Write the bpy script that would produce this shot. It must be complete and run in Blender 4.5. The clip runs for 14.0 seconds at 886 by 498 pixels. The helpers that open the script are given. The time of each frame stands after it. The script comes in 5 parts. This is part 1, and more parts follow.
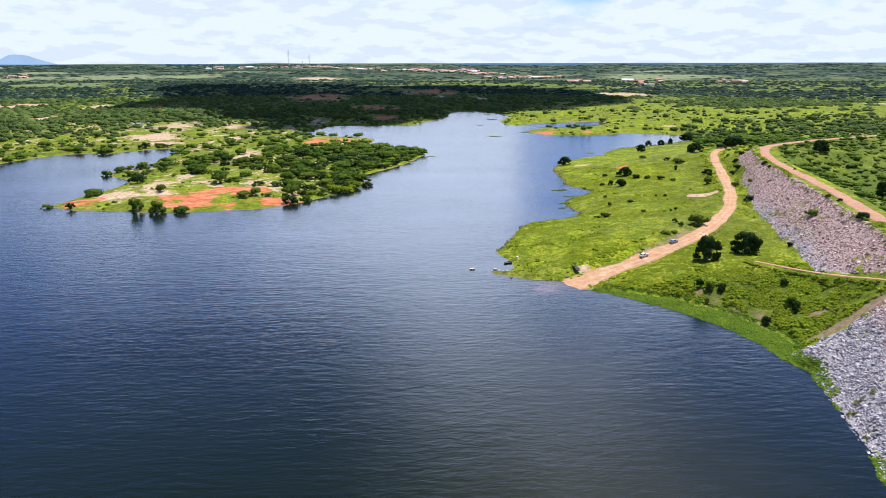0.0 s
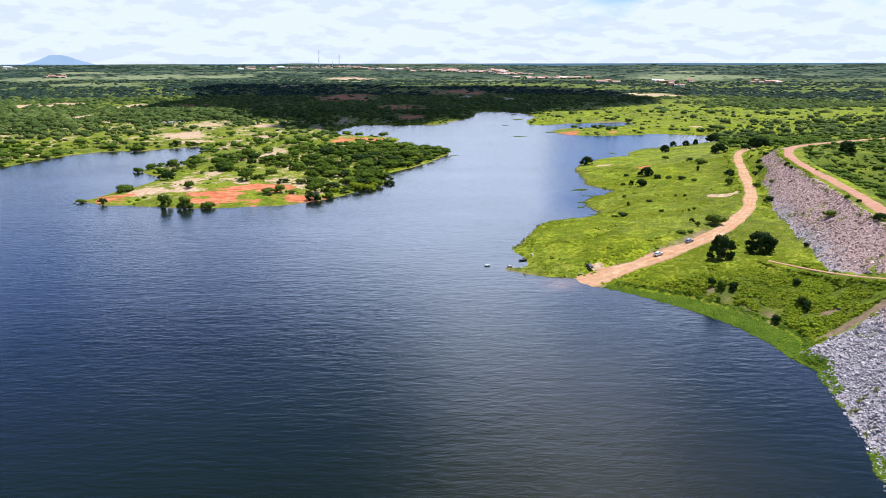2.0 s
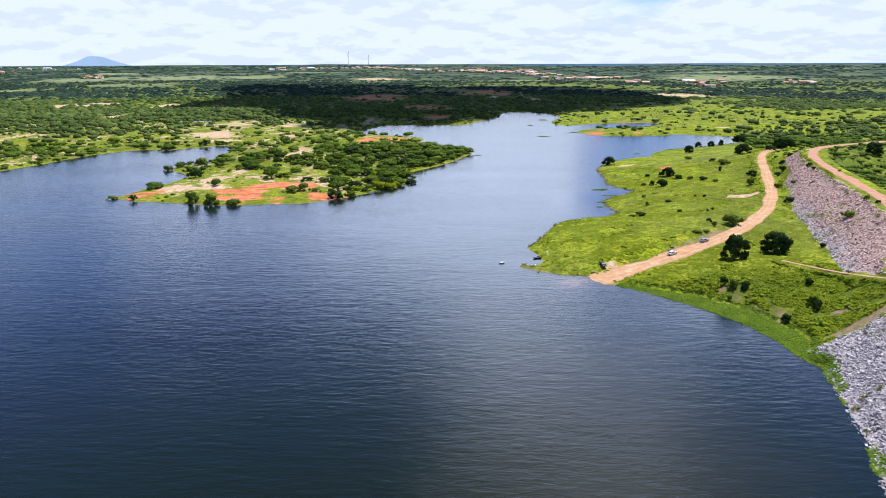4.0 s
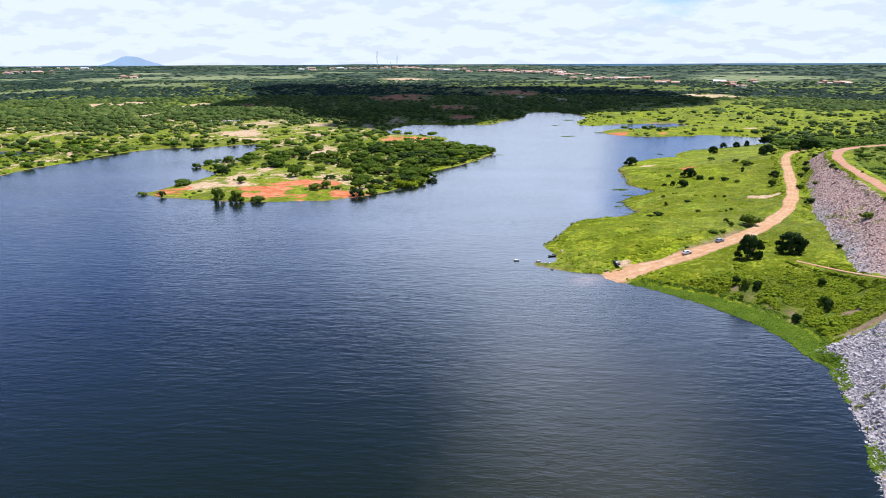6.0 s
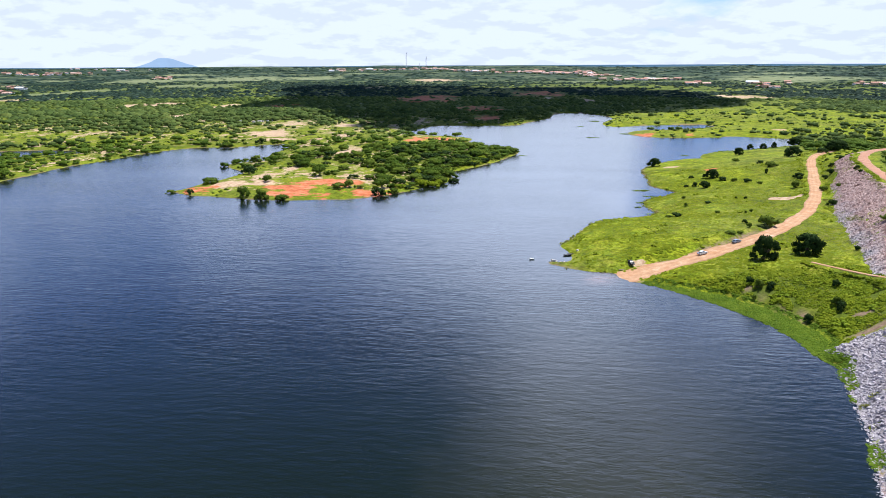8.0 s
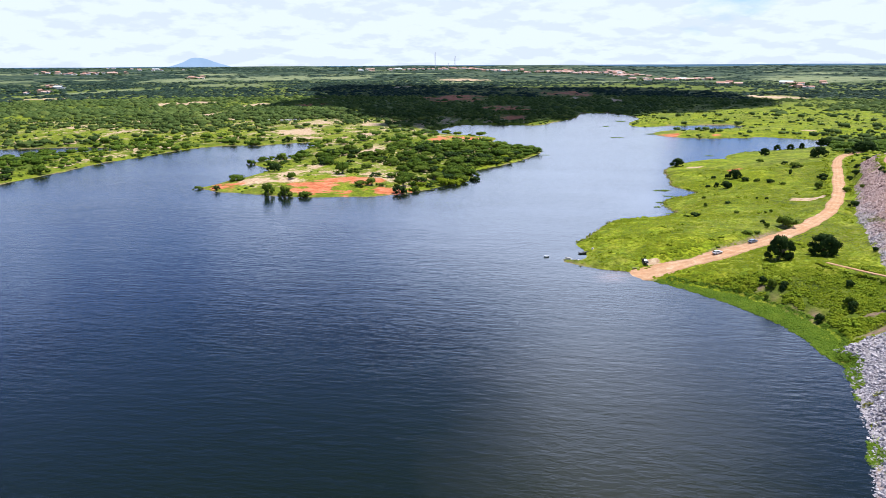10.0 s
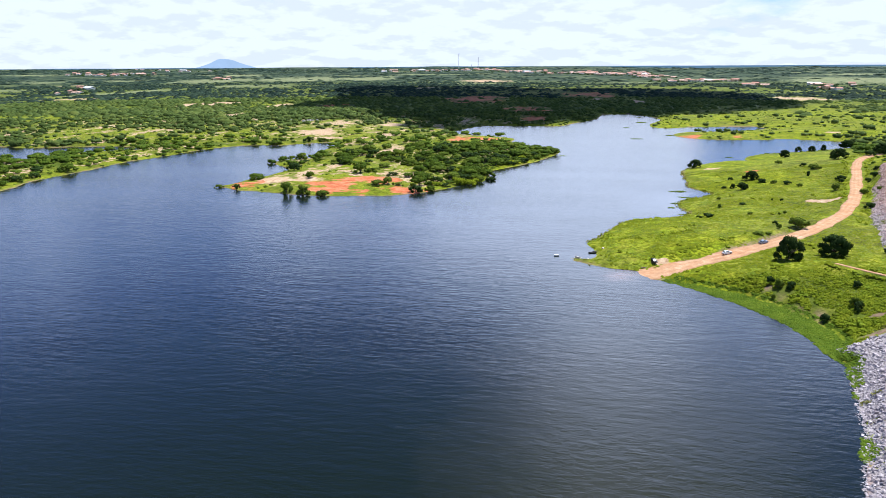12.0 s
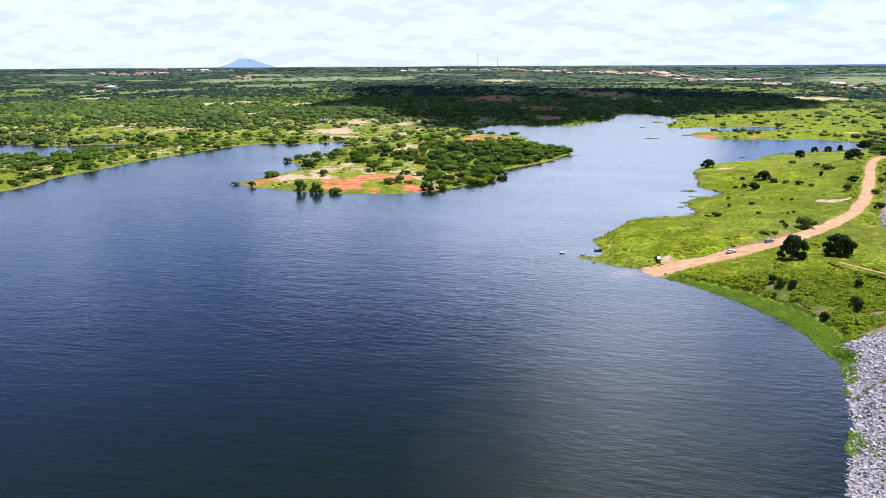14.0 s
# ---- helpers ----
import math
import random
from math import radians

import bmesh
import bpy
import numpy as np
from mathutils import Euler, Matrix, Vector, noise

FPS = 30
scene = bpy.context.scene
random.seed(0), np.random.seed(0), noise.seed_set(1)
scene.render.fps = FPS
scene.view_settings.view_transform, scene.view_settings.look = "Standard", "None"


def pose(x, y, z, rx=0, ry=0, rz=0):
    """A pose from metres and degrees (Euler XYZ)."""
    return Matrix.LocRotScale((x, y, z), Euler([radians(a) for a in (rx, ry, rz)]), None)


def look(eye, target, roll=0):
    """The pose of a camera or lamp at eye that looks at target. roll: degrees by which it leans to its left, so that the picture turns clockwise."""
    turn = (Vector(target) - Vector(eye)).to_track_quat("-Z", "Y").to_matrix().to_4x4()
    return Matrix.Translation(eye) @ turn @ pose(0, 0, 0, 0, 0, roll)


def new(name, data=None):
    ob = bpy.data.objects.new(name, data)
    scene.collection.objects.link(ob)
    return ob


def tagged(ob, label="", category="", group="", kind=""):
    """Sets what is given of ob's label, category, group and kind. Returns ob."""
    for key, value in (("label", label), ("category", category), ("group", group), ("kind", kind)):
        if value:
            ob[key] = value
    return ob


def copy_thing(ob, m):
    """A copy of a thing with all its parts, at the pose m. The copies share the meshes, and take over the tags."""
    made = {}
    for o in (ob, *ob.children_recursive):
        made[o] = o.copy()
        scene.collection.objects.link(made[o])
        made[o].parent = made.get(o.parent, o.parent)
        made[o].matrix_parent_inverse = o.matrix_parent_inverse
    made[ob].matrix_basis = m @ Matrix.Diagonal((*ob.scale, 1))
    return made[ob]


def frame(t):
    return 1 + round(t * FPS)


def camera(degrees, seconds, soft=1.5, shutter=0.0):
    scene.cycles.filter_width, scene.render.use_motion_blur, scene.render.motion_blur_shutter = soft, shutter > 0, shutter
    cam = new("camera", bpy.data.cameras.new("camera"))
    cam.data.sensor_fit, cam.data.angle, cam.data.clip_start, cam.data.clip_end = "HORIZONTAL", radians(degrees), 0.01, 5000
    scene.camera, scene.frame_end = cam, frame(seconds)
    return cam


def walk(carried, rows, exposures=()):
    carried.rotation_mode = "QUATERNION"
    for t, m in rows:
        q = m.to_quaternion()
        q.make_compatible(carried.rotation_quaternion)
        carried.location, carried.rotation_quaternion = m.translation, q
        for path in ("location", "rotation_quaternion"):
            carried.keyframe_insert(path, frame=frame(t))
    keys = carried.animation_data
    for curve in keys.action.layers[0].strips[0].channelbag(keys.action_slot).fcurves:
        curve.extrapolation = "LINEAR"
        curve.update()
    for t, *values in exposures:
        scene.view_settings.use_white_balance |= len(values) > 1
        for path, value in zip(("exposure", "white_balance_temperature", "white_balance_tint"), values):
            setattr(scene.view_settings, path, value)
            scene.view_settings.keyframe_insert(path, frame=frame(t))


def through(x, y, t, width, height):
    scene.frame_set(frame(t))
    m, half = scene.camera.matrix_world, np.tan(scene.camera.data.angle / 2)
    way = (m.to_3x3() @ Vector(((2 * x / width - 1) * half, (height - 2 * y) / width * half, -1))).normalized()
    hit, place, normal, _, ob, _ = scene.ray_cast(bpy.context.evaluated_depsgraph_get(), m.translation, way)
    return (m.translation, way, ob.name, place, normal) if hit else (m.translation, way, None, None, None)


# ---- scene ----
cam = camera(66.8, 14.0, soft=0.5)
PATH = [
    (0, (-11.474, 10.582, 73.609), (-11.328, 12.502, 73.068), -0.1),
    (0.5, (-10.528, 9.311, 73.579), (-10.401, 11.232, 73.039), -0.1),
    (1, (-9.541, 8.031, 73.547), (-9.434, 9.954, 73.007), -0.1),
    (1.5, (-8.465, 6.743, 73.522), (-8.38, 8.667, 72.981), -0.1),
    (2, (-7.342, 5.475, 73.501), (-7.278, 7.399, 72.961), -0.1),
    (2.5, (-6.212, 4.219, 73.485), (-6.169, 6.144, 72.944), -0.2),
    (3, (-5.078, 2.996, 73.481), (-5.055, 4.922, 72.941), -0.2),
    (5.5, (0.353, -2.856, 73.533), (0.274, -0.931, 72.995), -0.2),
    (6, (1.481, -3.944, 73.549), (1.383, -2.021, 73.011), -0.2),
    (6.5, (2.654, -4.975, 73.568), (2.535, -3.052, 73.032), -0.3),
    (7, (3.826, -6.0, 73.584), (3.686, -4.078, 73.048), -0.2),
    (7.5, (5.031, -7.045, 73.59), (4.871, -5.125, 73.055), -0.3),
    (8, (6.247, -8.053, 73.588), (6.066, -6.134, 73.053), -0.3),
    (10.5, (12.452, -12.931, 73.516), (12.172, -11.024, 72.981), -0.3),
    (11, (13.703, -13.893, 73.503), (13.406, -11.989, 72.969), -0.3),
    (11.5, (14.974, -14.831, 73.499), (14.66, -12.929, 72.966), -0.3),
    (12, (16.242, -15.737, 73.481), (15.914, -13.837, 72.949), -0.3),
    (12.5, (17.597, -16.615, 73.484), (17.255, -14.717, 72.952), -0.3),
    (13, (18.965, -17.49, 73.486), (18.609, -15.595, 72.953), -0.3),
    (13.5, (20.283, -18.383, 73.481), (19.913, -16.491, 72.949), -0.4),
    (14, (21.573, -19.305, 73.462), (21.191, -17.415, 72.929), -0.3),
]
walk(cam, [(t, look(eye, target, roll)) for t, eye, target, roll in PATH], [(0, 0.69, 5980, 10), (7, 0.70, 5980, 10), (12, 0.77, 5980, 10), (14, 0.79, 5980, 10)])

# ---- light ----
SUN_AZIMUTH, SUN_HEIGHT = radians(48), radians(68)      # from +y towards +x, above the horizon

world = bpy.data.worlds.new("sky")
scene.world = world
world.use_nodes = True
wt = world.node_tree
wt.nodes.clear()


def wnode(kind, **kw):
    n = wt.nodes.new(kind)
    for k, v in kw.items():
        n.inputs[k.replace("_", " ")].default_value = v
    return n


sky = wt.nodes.new("ShaderNodeTexSky")
sky.sky_type = "NISHITA"
sky.sun_disc = False
sky.sun_elevation, sky.sun_rotation = SUN_HEIGHT, SUN_AZIMUTH
sky.air_density, sky.dust_density, sky.ozone_density = 1.3, 0.1, 2.0
co = wt.nodes.new("ShaderNodeTexCoord")
# a layer of fair-weather cloud: directions are laid out on a flat deck overhead
sep = wt.nodes.new("ShaderNodeSeparateXYZ")
wt.links.new(co.outputs["Generated"], sep.inputs[0])
lift = wt.nodes.new("ShaderNodeMath")
lift.operation = "ADD"
lift.inputs[1].default_value = 0.28
lifted = wt.nodes.new("ShaderNodeMath")
lifted.operation = "MAXIMUM"
lifted.inputs[1].default_value = 0.03
wt.links.new(sep.outputs["Z"], lift.inputs[0])
wt.links.new(lift.outputs[0], lifted.inputs[0])
deck = wt.nodes.new("ShaderNodeVectorMath")
deck.operation = "DIVIDE"
allz = wt.nodes.new("ShaderNodeCombineXYZ")
for k in range(3):
    wt.links.new(lifted.outputs[0], allz.inputs[k])
wt.links.new(co.outputs["Generated"], deck.inputs[0])
wt.links.new(allz.outputs[0], deck.inputs[1])
puffs = wnode("ShaderNodeTexNoise", Scale=2.1, Detail=9.0, Roughness=0.55)
wt.links.new(deck.outputs[0], puffs.inputs["Vector"])
cover = wt.nodes.new("ShaderNodeValToRGB")
cover.color_ramp.elements[0].position, cover.color_ramp.elements[1].position = 0.31, 0.52
# the deck looks closed towards the horizon and opens overhead
overhead = wt.nodes.new("ShaderNodeMapRange")
overhead.interpolation_type = "SMOOTHSTEP"
overhead.inputs[1].default_value, overhead.inputs[2].default_value = 0.25, 0.40
wt.links.new(sep.outputs["Z"], overhead.inputs[0])
opening = wt.nodes.new("ShaderNodeMath")
opening.operation = "MULTIPLY_ADD"
opening.inputs[1].default_value = -0.68
wt.links.new(overhead.outputs[0], opening.inputs[0])
# and thins out to the west
westward = wt.nodes.new("ShaderNodeMath")
westward.operation = "MULTIPLY_ADD"
westward.inputs[1].default_value = 0.20
aloft = wt.nodes.new("ShaderNodeMapRange")
aloft.inputs[1].default_value, aloft.inputs[2].default_value = 0.06, 0.2
wt.links.new(sep.outputs["Z"], aloft.inputs[0])
west = wt.nodes.new("ShaderNodeMath")
west.operation = "MULTIPLY"
wt.links.new(aloft.outputs[0], west.inputs[0])
wt.links.new(sep.outputs["X"], west.inputs[1])
wt.links.new(west.outputs[0], westward.inputs[0])
wt.links.new(puffs.outputs["Fac"], westward.inputs[2])
wt.links.new(westward.outputs[0], opening.inputs[2])
# a bank of bright cloud stands to the north
facing = wt.nodes.new("ShaderNodeVectorMath")
facing.operation = "DOT_PRODUCT"
facing.inputs[1].default_value = Vector((0.140, 0.990, 0.63)).normalized()
wt.links.new(co.outputs["Generated"], facing.inputs[0])
sunward = wt.nodes.new("ShaderNodeMapRange")
sunward.inputs[1].default_value, sunward.inputs[2].default_value = 0.89, 1.0
wt.links.new(facing.outputs["Value"], sunward.inputs[0])
low_only = wt.nodes.new("ShaderNodeMapRange")           # it does not reach overhead
for k, v in enumerate((0.48, 0.72, 1.0, 0.0)):
    low_only.inputs[1 + k].default_value = v
wt.links.new(sep.outputs["Z"], low_only.inputs[0])
bank_of_cloud = wt.nodes.new("ShaderNodeMath")
bank_of_cloud.operation = "MULTIPLY"
wt.links.new(sunward.outputs[0], bank_of_cloud.inputs[0])
wt.links.new(low_only.outputs[0], bank_of_cloud.inputs[1])
thick = wt.nodes.new("ShaderNodeMath")
thick.operation = "MULTIPLY_ADD"
thick.inputs[1].default_value = 0.62
wt.links.new(bank_of_cloud.outputs[0], thick.inputs[0])
wt.links.new(opening.outputs[0], thick.inputs[2])
# a gap of blue between the low clouds
gap_way = wt.nodes.new("ShaderNodeVectorMath")
gap_way.operation = "DOT_PRODUCT"
gap_way.inputs[1].default_value = Vector((0.268, 0.963, 0.18)).normalized()
wt.links.new(co.outputs["Generated"], gap_way.inputs[0])
gap = wt.nodes.new("ShaderNodeMapRange")
gap.interpolation_type = "SMOOTHSTEP"
for k, v in enumerate((0.9925, 0.9992, 0.0, -0.52)):
    gap.inputs[1 + k].default_value = v
wt.links.new(gap_way.outputs["Value"], gap.inputs[0])
broken = wt.nodes.new("ShaderNodeMath")
wt.links.new(gap.outputs[0], broken.inputs[0])
wt.links.new(thick.outputs[0], broken.inputs[1])
# the lowest clouds run together
veil = wt.nodes.new("ShaderNodeMapRange")
for k, v in enumerate((0.03, 0.13, 0.16, 0.0)):
    veil.inputs[1 + k].default_value = v
wt.links.new(sep.outputs["Z"], veil.inputs[0])
veiled = wt.nodes.new("ShaderNodeMath")
wt.links.new(veil.outputs[0], veiled.inputs[0])
wt.links.new(broken.outputs[0], veiled.inputs[1])
wt.links.new(veiled.outputs[0], cover.inputs[0])
shade = wnode("ShaderNodeTexNoise", Scale=4.8, Detail=8.0, Roughness=0.55)
wt.links.new(deck.outputs[0], shade.inputs["Vector"])
tone = wt.nodes.new("ShaderNodeValToRGB")
tone.color_ramp.elements[0].position, tone.color_ramp.elements[1].position = 0.34, 0.60
tone.color_ramp.elements[0].color = (8.35, 9.05, 10.4, 1)
tone.color_ramp.elements[1].color = (9.5, 10.2, 11.5, 1)
higher = wt.nodes.new("ShaderNodeVectorMath")           # a puff is darker where more cloud stands above it
higher.operation = "SCALE"
higher.inputs["Scale"].default_value = 0.968
wt.links.new(deck.outputs[0], higher.inputs[0])
above = wnode("ShaderNodeTexNoise", Scale=4.8, Detail=8.0, Roughness=0.55)
wt.links.new(higher.outputs[0], above.inputs["Vector"])
relief = wt.nodes.new("ShaderNodeMath")
relief.operation = "SUBTRACT"
wt.links.new(shade.outputs["Fac"], relief.inputs[0])
wt.links.new(above.outputs["Fac"], relief.inputs[1])
weigh = wt.nodes.new("ShaderNodeMath")
weigh.operation = "MULTIPLY_ADD"
weigh.inputs[1].default_value, weigh.inputs[2].default_value = 2.6, 0.56
wt.links.new(relief.outputs[0], weigh.inputs[0])
wt.links.new(weigh.outputs[0], tone.inputs[0])
mixed = wt.nodes.new("ShaderNodeMix")
mixed.data_type = "RGBA"
wt.links.new(cover.outputs[0], mixed.inputs[0])
blue = wt.nodes.new("ShaderNodeMix")
blue.data_type, blue.blend_type = "RGBA", "MULTIPLY"
blue.inputs[0].default_value = 1.0
deep = wt.nodes.new("ShaderNodeMapRange")              # the clear sky deepens towards the zenith
deep.interpolation_type = "SMOOTHSTEP"
deep.inputs[1].default_value, deep.inputs[2].default_value = 0.34, 0.66
wt.links.new(sep.outputs["Z"], deep.inputs[0])
depth = wt.nodes.new("ShaderNodeMix")
depth.data_type = "RGBA"
depth.inputs[6].default_value, depth.inputs[7].default_value = (0.69, 0.96, 1.88, 1), (0.42, 0.50, 0.55, 1)
wt.links.new(deep.outputs[0], depth.inputs[0])
wt.links.new(depth.outputs[2], blue.inputs[7])
wt.links.new(sky.outputs[0], blue.inputs[6])
wt.links.new(blue.outputs[2], mixed.inputs[6])
lit = wt.nodes.new("ShaderNodeVectorMath")
lit.operation = "MULTIPLY"
wt.links.new(tone.outputs[0], lit.inputs[0])
upper_gain = wt.nodes.new("ShaderNodeMapRange")           # unseen clouds above the view are brightened to light up the water
for k, v in enumerate((0.10, 0.21, 1.0, 2.85)):
    upper_gain.inputs[1 + k].default_value = v
wt.links.new(sep.outputs["Z"], upper_gain.inputs[0])
cool = wt.nodes.new("ShaderNodeCombineXYZ")               # and higher up they take on more of the blue
for k, (gain, rest) in enumerate(((0.90, 0.10), (0.95, 0.05), (1.14, -0.14))):
    channel = wt.nodes.new("ShaderNodeMath")
    channel.operation = "MULTIPLY_ADD"
    channel.inputs[1].default_value, channel.inputs[2].default_value = gain, rest
    wt.links.new(upper_gain.outputs[0], channel.inputs[0])
    wt.links.new(channel.outputs[0], cool.inputs[k])
wt.links.new(cool.outputs[0], lit.inputs[1])
wt.links.new(lit.outputs[0], mixed.inputs[7])
bg = wnode("ShaderNodeBackground", Strength=0.0575)
out = wt.nodes.new("ShaderNodeOutputWorld")
wt.links.new(mixed.outputs[2], bg.inputs[0])
wt.links.new(bg.outputs[0], out.inputs[0])

sun = new("sun", bpy.data.lights.new("sun", "SUN"))
sun.data.energy, sun.data.angle, sun.data.color = 5.0, radians(0.53), (1.0, 0.965, 0.90)
TO_SUN = Vector((math.sin(SUN_AZIMUTH) * math.cos(SUN_HEIGHT), math.cos(SUN_AZIMUTH) * math.cos(SUN_HEIGHT), math.sin(SUN_HEIGHT)))
sun.matrix_world = look((0, 0, 300), Vector((0, 0, 300)) - TO_SUN)

# ---- materials ----
def lin(*rgb):
    return (*rgb, 1.0)


class Mat:
    """A node material with a Principled surface and a few short ways to wire it."""

    def __init__(self, name, rough=0.85, metal=0.0, spec=0.3):
        self.m = bpy.data.materials.new(name)
        self.m.use_nodes = True
        self.t = self.m.node_tree
        self.b = self.t.nodes["Principled BSDF"]
        self.b.inputs["Roughness"].default_value = rough
        self.b.inputs["Metallic"].default_value = metal
        self.b.inputs["Specular IOR Level"].default_value = spec
        self.pos = self.t.nodes.new("ShaderNodeNewGeometry").outputs["Position"]

    def noise(self, scale, detail=5.0, rough=0.6, stretch=None, vector=None):
        n = self.t.nodes.new("ShaderNodeTexNoise")
        n.inputs["Scale"].default_value, n.inputs["Detail"].default_value, n.inputs["Roughness"].default_value = scale, detail, rough
        v = vector or self.pos
        if stretch:
            s = self.t.nodes.new("ShaderNodeMapping")
            s.inputs["Scale"].default_value = stretch[:3]
            if len(stretch) > 3:
                s.inputs["Rotation"].default_value = (0, 0, stretch[3])
            self.t.links.new(v, s.inputs["Vector"])
            v = s.outputs[0]
        self.t.links.new(v, n.inputs["Vector"])
        return n.outputs["Fac"]

    def ramp(self, fac, *stops):
        r = self.t.nodes.new("ShaderNodeValToRGB")
        e = r.color_ramp.elements
        while len(e) < len(stops):
            e.new(0.5)
        for el, (p, c) in zip(e, stops):
            el.position, el.color = p, c if isinstance(c, tuple) else (c, c, c, 1)
        self.t.links.new(fac, r.inputs[0])
        return r.outputs[0]

    def mix(self, fac, a, b, how="MIX"):
        n = self.t.nodes.new("ShaderNodeMix")
        n.data_type, n.blend_type = "RGBA", how
        for k, v in ((0, fac), (6, a), (7, b)):
            if isinstance(v, (tuple, float, int)):
                n.inputs[k].default_value = v
            else:
                self.t.links.new(v, n.inputs[k])
        return n.outputs[2]

    def math(self, op, a, b=0.0):
        n = self.t.nodes.new("ShaderNodeMath")
        n.operation = op
        for k, v in ((0, a), (1, b)):
            if isinstance(v, (float, int)):
                n.inputs[k].default_value = v
            else:
                self.t.links.new(v, n.inputs[k])
        return n.outputs[0]

    def attr(self, name):
        n = self.t.nodes.new("ShaderNodeAttribute")
        n.attribute_name = name
        return n.outputs["Fac"]

    def each(self, island=False):
        if island:
            return self.t.nodes.new("ShaderNodeNewGeometry").outputs["Random Per Island"]
        return self.t.nodes.new("ShaderNodeObjectInfo").outputs["Random"]

    def bump(self, height, strength, distance):
        n = self.t.nodes.new("ShaderNodeBump")
        n.inputs["Strength"].default_value, n.inputs["Distance"].default_value = strength, distance
        self.t.links.new(height, n.inputs["Height"])
        self.t.links.new(n.outputs[0], self.b.inputs["Normal"])

    def colour(self, c):
        if isinstance(c, tuple):
            self.b.inputs["Base Color"].default_value = c
        else:
            self.t.links.new(c, self.b.inputs["Base Color"])
        return self

    def thin(self, c, amount):
        """Leaves let part of the light through."""
        tr = self.t.nodes.new("ShaderNodeBsdfTranslucent")
        mx = self.t.nodes.new("ShaderNodeMixShader")
        mx.inputs[0].default_value = amount
        if isinstance(c, tuple):
            tr.inputs[0].default_value = c
        else:
            self.t.links.new(c, tr.inputs[0])
        self.t.links.new(self.b.outputs[0], mx.inputs[1])
        self.t.links.new(tr.outputs[0], mx.inputs[2])
        self.t.links.new(mx.outputs[0], self.t.nodes["Material Output"].inputs["Surface"])
        return self


def plain(name, colour, rough=0.6, metal=0.0, scale=3.0, spread=0.25, spec=0.4):
    """A paint or a stone of one colour with faint stains and grain."""
    k = Mat(name, rough, metal, spec)
    f = k.noise(scale, 6.0)
    lo, hi = tuple(c * (1 - spread) for c in colour), tuple(min(1, c * (1 + spread)) for c in colour)
    k.colour(k.ramp(f, (0.3, lin(*lo)), (0.7, lin(*hi))))
    return k.m


# soil, grass and sand of the open ground
gk = Mat("meadow_and_soil", 0.95, 0, 0.06)
broad = gk.noise(0.012, 5)
patch = gk.noise(0.14, 8, 0.72)
fine = gk.noise(1.1, 6, 0.7)
green = gk.ramp(patch, (0.32, lin(0.068, 0.100, 0.005)), (0.46, lin(0.130, 0.165, 0.006)), (0.60, lin(0.198, 0.212, 0.010)), (0.78, lin(0.25, 0.220, 0.040)))
dry = gk.ramp(patch, (0.3, lin(0.060, 0.088, 0.008)), (0.7, lin(0.175, 0.175, 0.032)))
turf = gk.mix(gk.ramp(broad, (0.45, 0.0), (0.66, 0.85)), green, dry)
coarse = gk.ramp(gk.noise(0.42, 5, 0.6), (0.36, 0.68), (0.6, 1.18))
turf = gk.mix(1.0, turf, gk.ramp(gk.noise(0.075, 7, 0.68), (0.38, 0.74), (0.58, 1.24)), "MULTIPLY")
turf = gk.mix(1.0, turf, coarse, "MULTIPLY")
turf = gk.mix(0.6, turf, gk.ramp(fine, (0.38, 0.4), (0.62, 1.4)), "MULTIPLY")
ragged = gk.math("MULTIPLY", gk.math("SUBTRACT", gk.math("ADD", gk.math("MULTIPLY", gk.noise(0.16, 8, 0.72, (0.55, 1.3, 1.0)), 0.5), gk.math("MULTIPLY", gk.noise(0.035, 6, 0.7, (1.0, 0.45, 1.0)), 0.55)), 0.525), 5.4)


def patch_mask(name):
    near = gk.math("MINIMUM", gk.math("MULTIPLY", gk.attr(name), 2.5), 1.0)
    return gk.ramp(gk.math("ADD", gk.attr(name), gk.math("MULTIPLY", ragged, near)), (0.50, 0.0), (0.64, 1.0))


sandy = gk.ramp(gk.noise(0.5, 7, 0.65), (0.3, lin(0.22, 0.125, 0.075)), (0.5, lin(0.38, 0.262, 0.165)), (0.7, lin(0.54, 0.43, 0.30)))
reddish = gk.ramp(gk.noise(0.22, 8, 0.75, (0.7, 1.4, 1.0)), (0.32, lin(0.17, 0.045, 0.020)), (0.46, lin(0.39, 0.108, 0.045)), (0.60, lin(0.46, 0.190, 0.100)), (0.74, lin(0.54, 0.36, 0.25)))
hay = gk.ramp(gk.noise(0.03, 6, 0.6), (0.3, lin(0.11, 0.135, 0.060)), (0.7, lin(0.20, 0.21, 0.11)))
mud = gk.ramp(gk.noise(0.8, 5), (0.3, lin(0.13, 0.078, 0.060)), (0.7, lin(0.31, 0.195, 0.150)))
pasture = gk.ramp(gk.noise(0.02, 6, 0.65), (0.32, lin(0.046, 0.070, 0.012)), (0.55, lin(0.115, 0.140, 0.020)), (0.75, lin(0.215, 0.210, 0.055)))
pasture = gk.mix(0.8, gk.mix(1.0, pasture, coarse, "MULTIPLY"), gk.ramp(fine, (0.38, 0.4), (0.62, 1.35)), "MULTIPLY")
# far woods with the hazy blue of distance put into the colour
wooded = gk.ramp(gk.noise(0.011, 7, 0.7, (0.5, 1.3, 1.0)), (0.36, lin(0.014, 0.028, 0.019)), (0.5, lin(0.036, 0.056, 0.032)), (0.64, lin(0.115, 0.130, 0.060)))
surf = gk.mix(patch_mask("field"), gk.mix(gk.attr("hazy_outland"), gk.mix(gk.attr("pasture"), turf, pasture), wooded), hay)
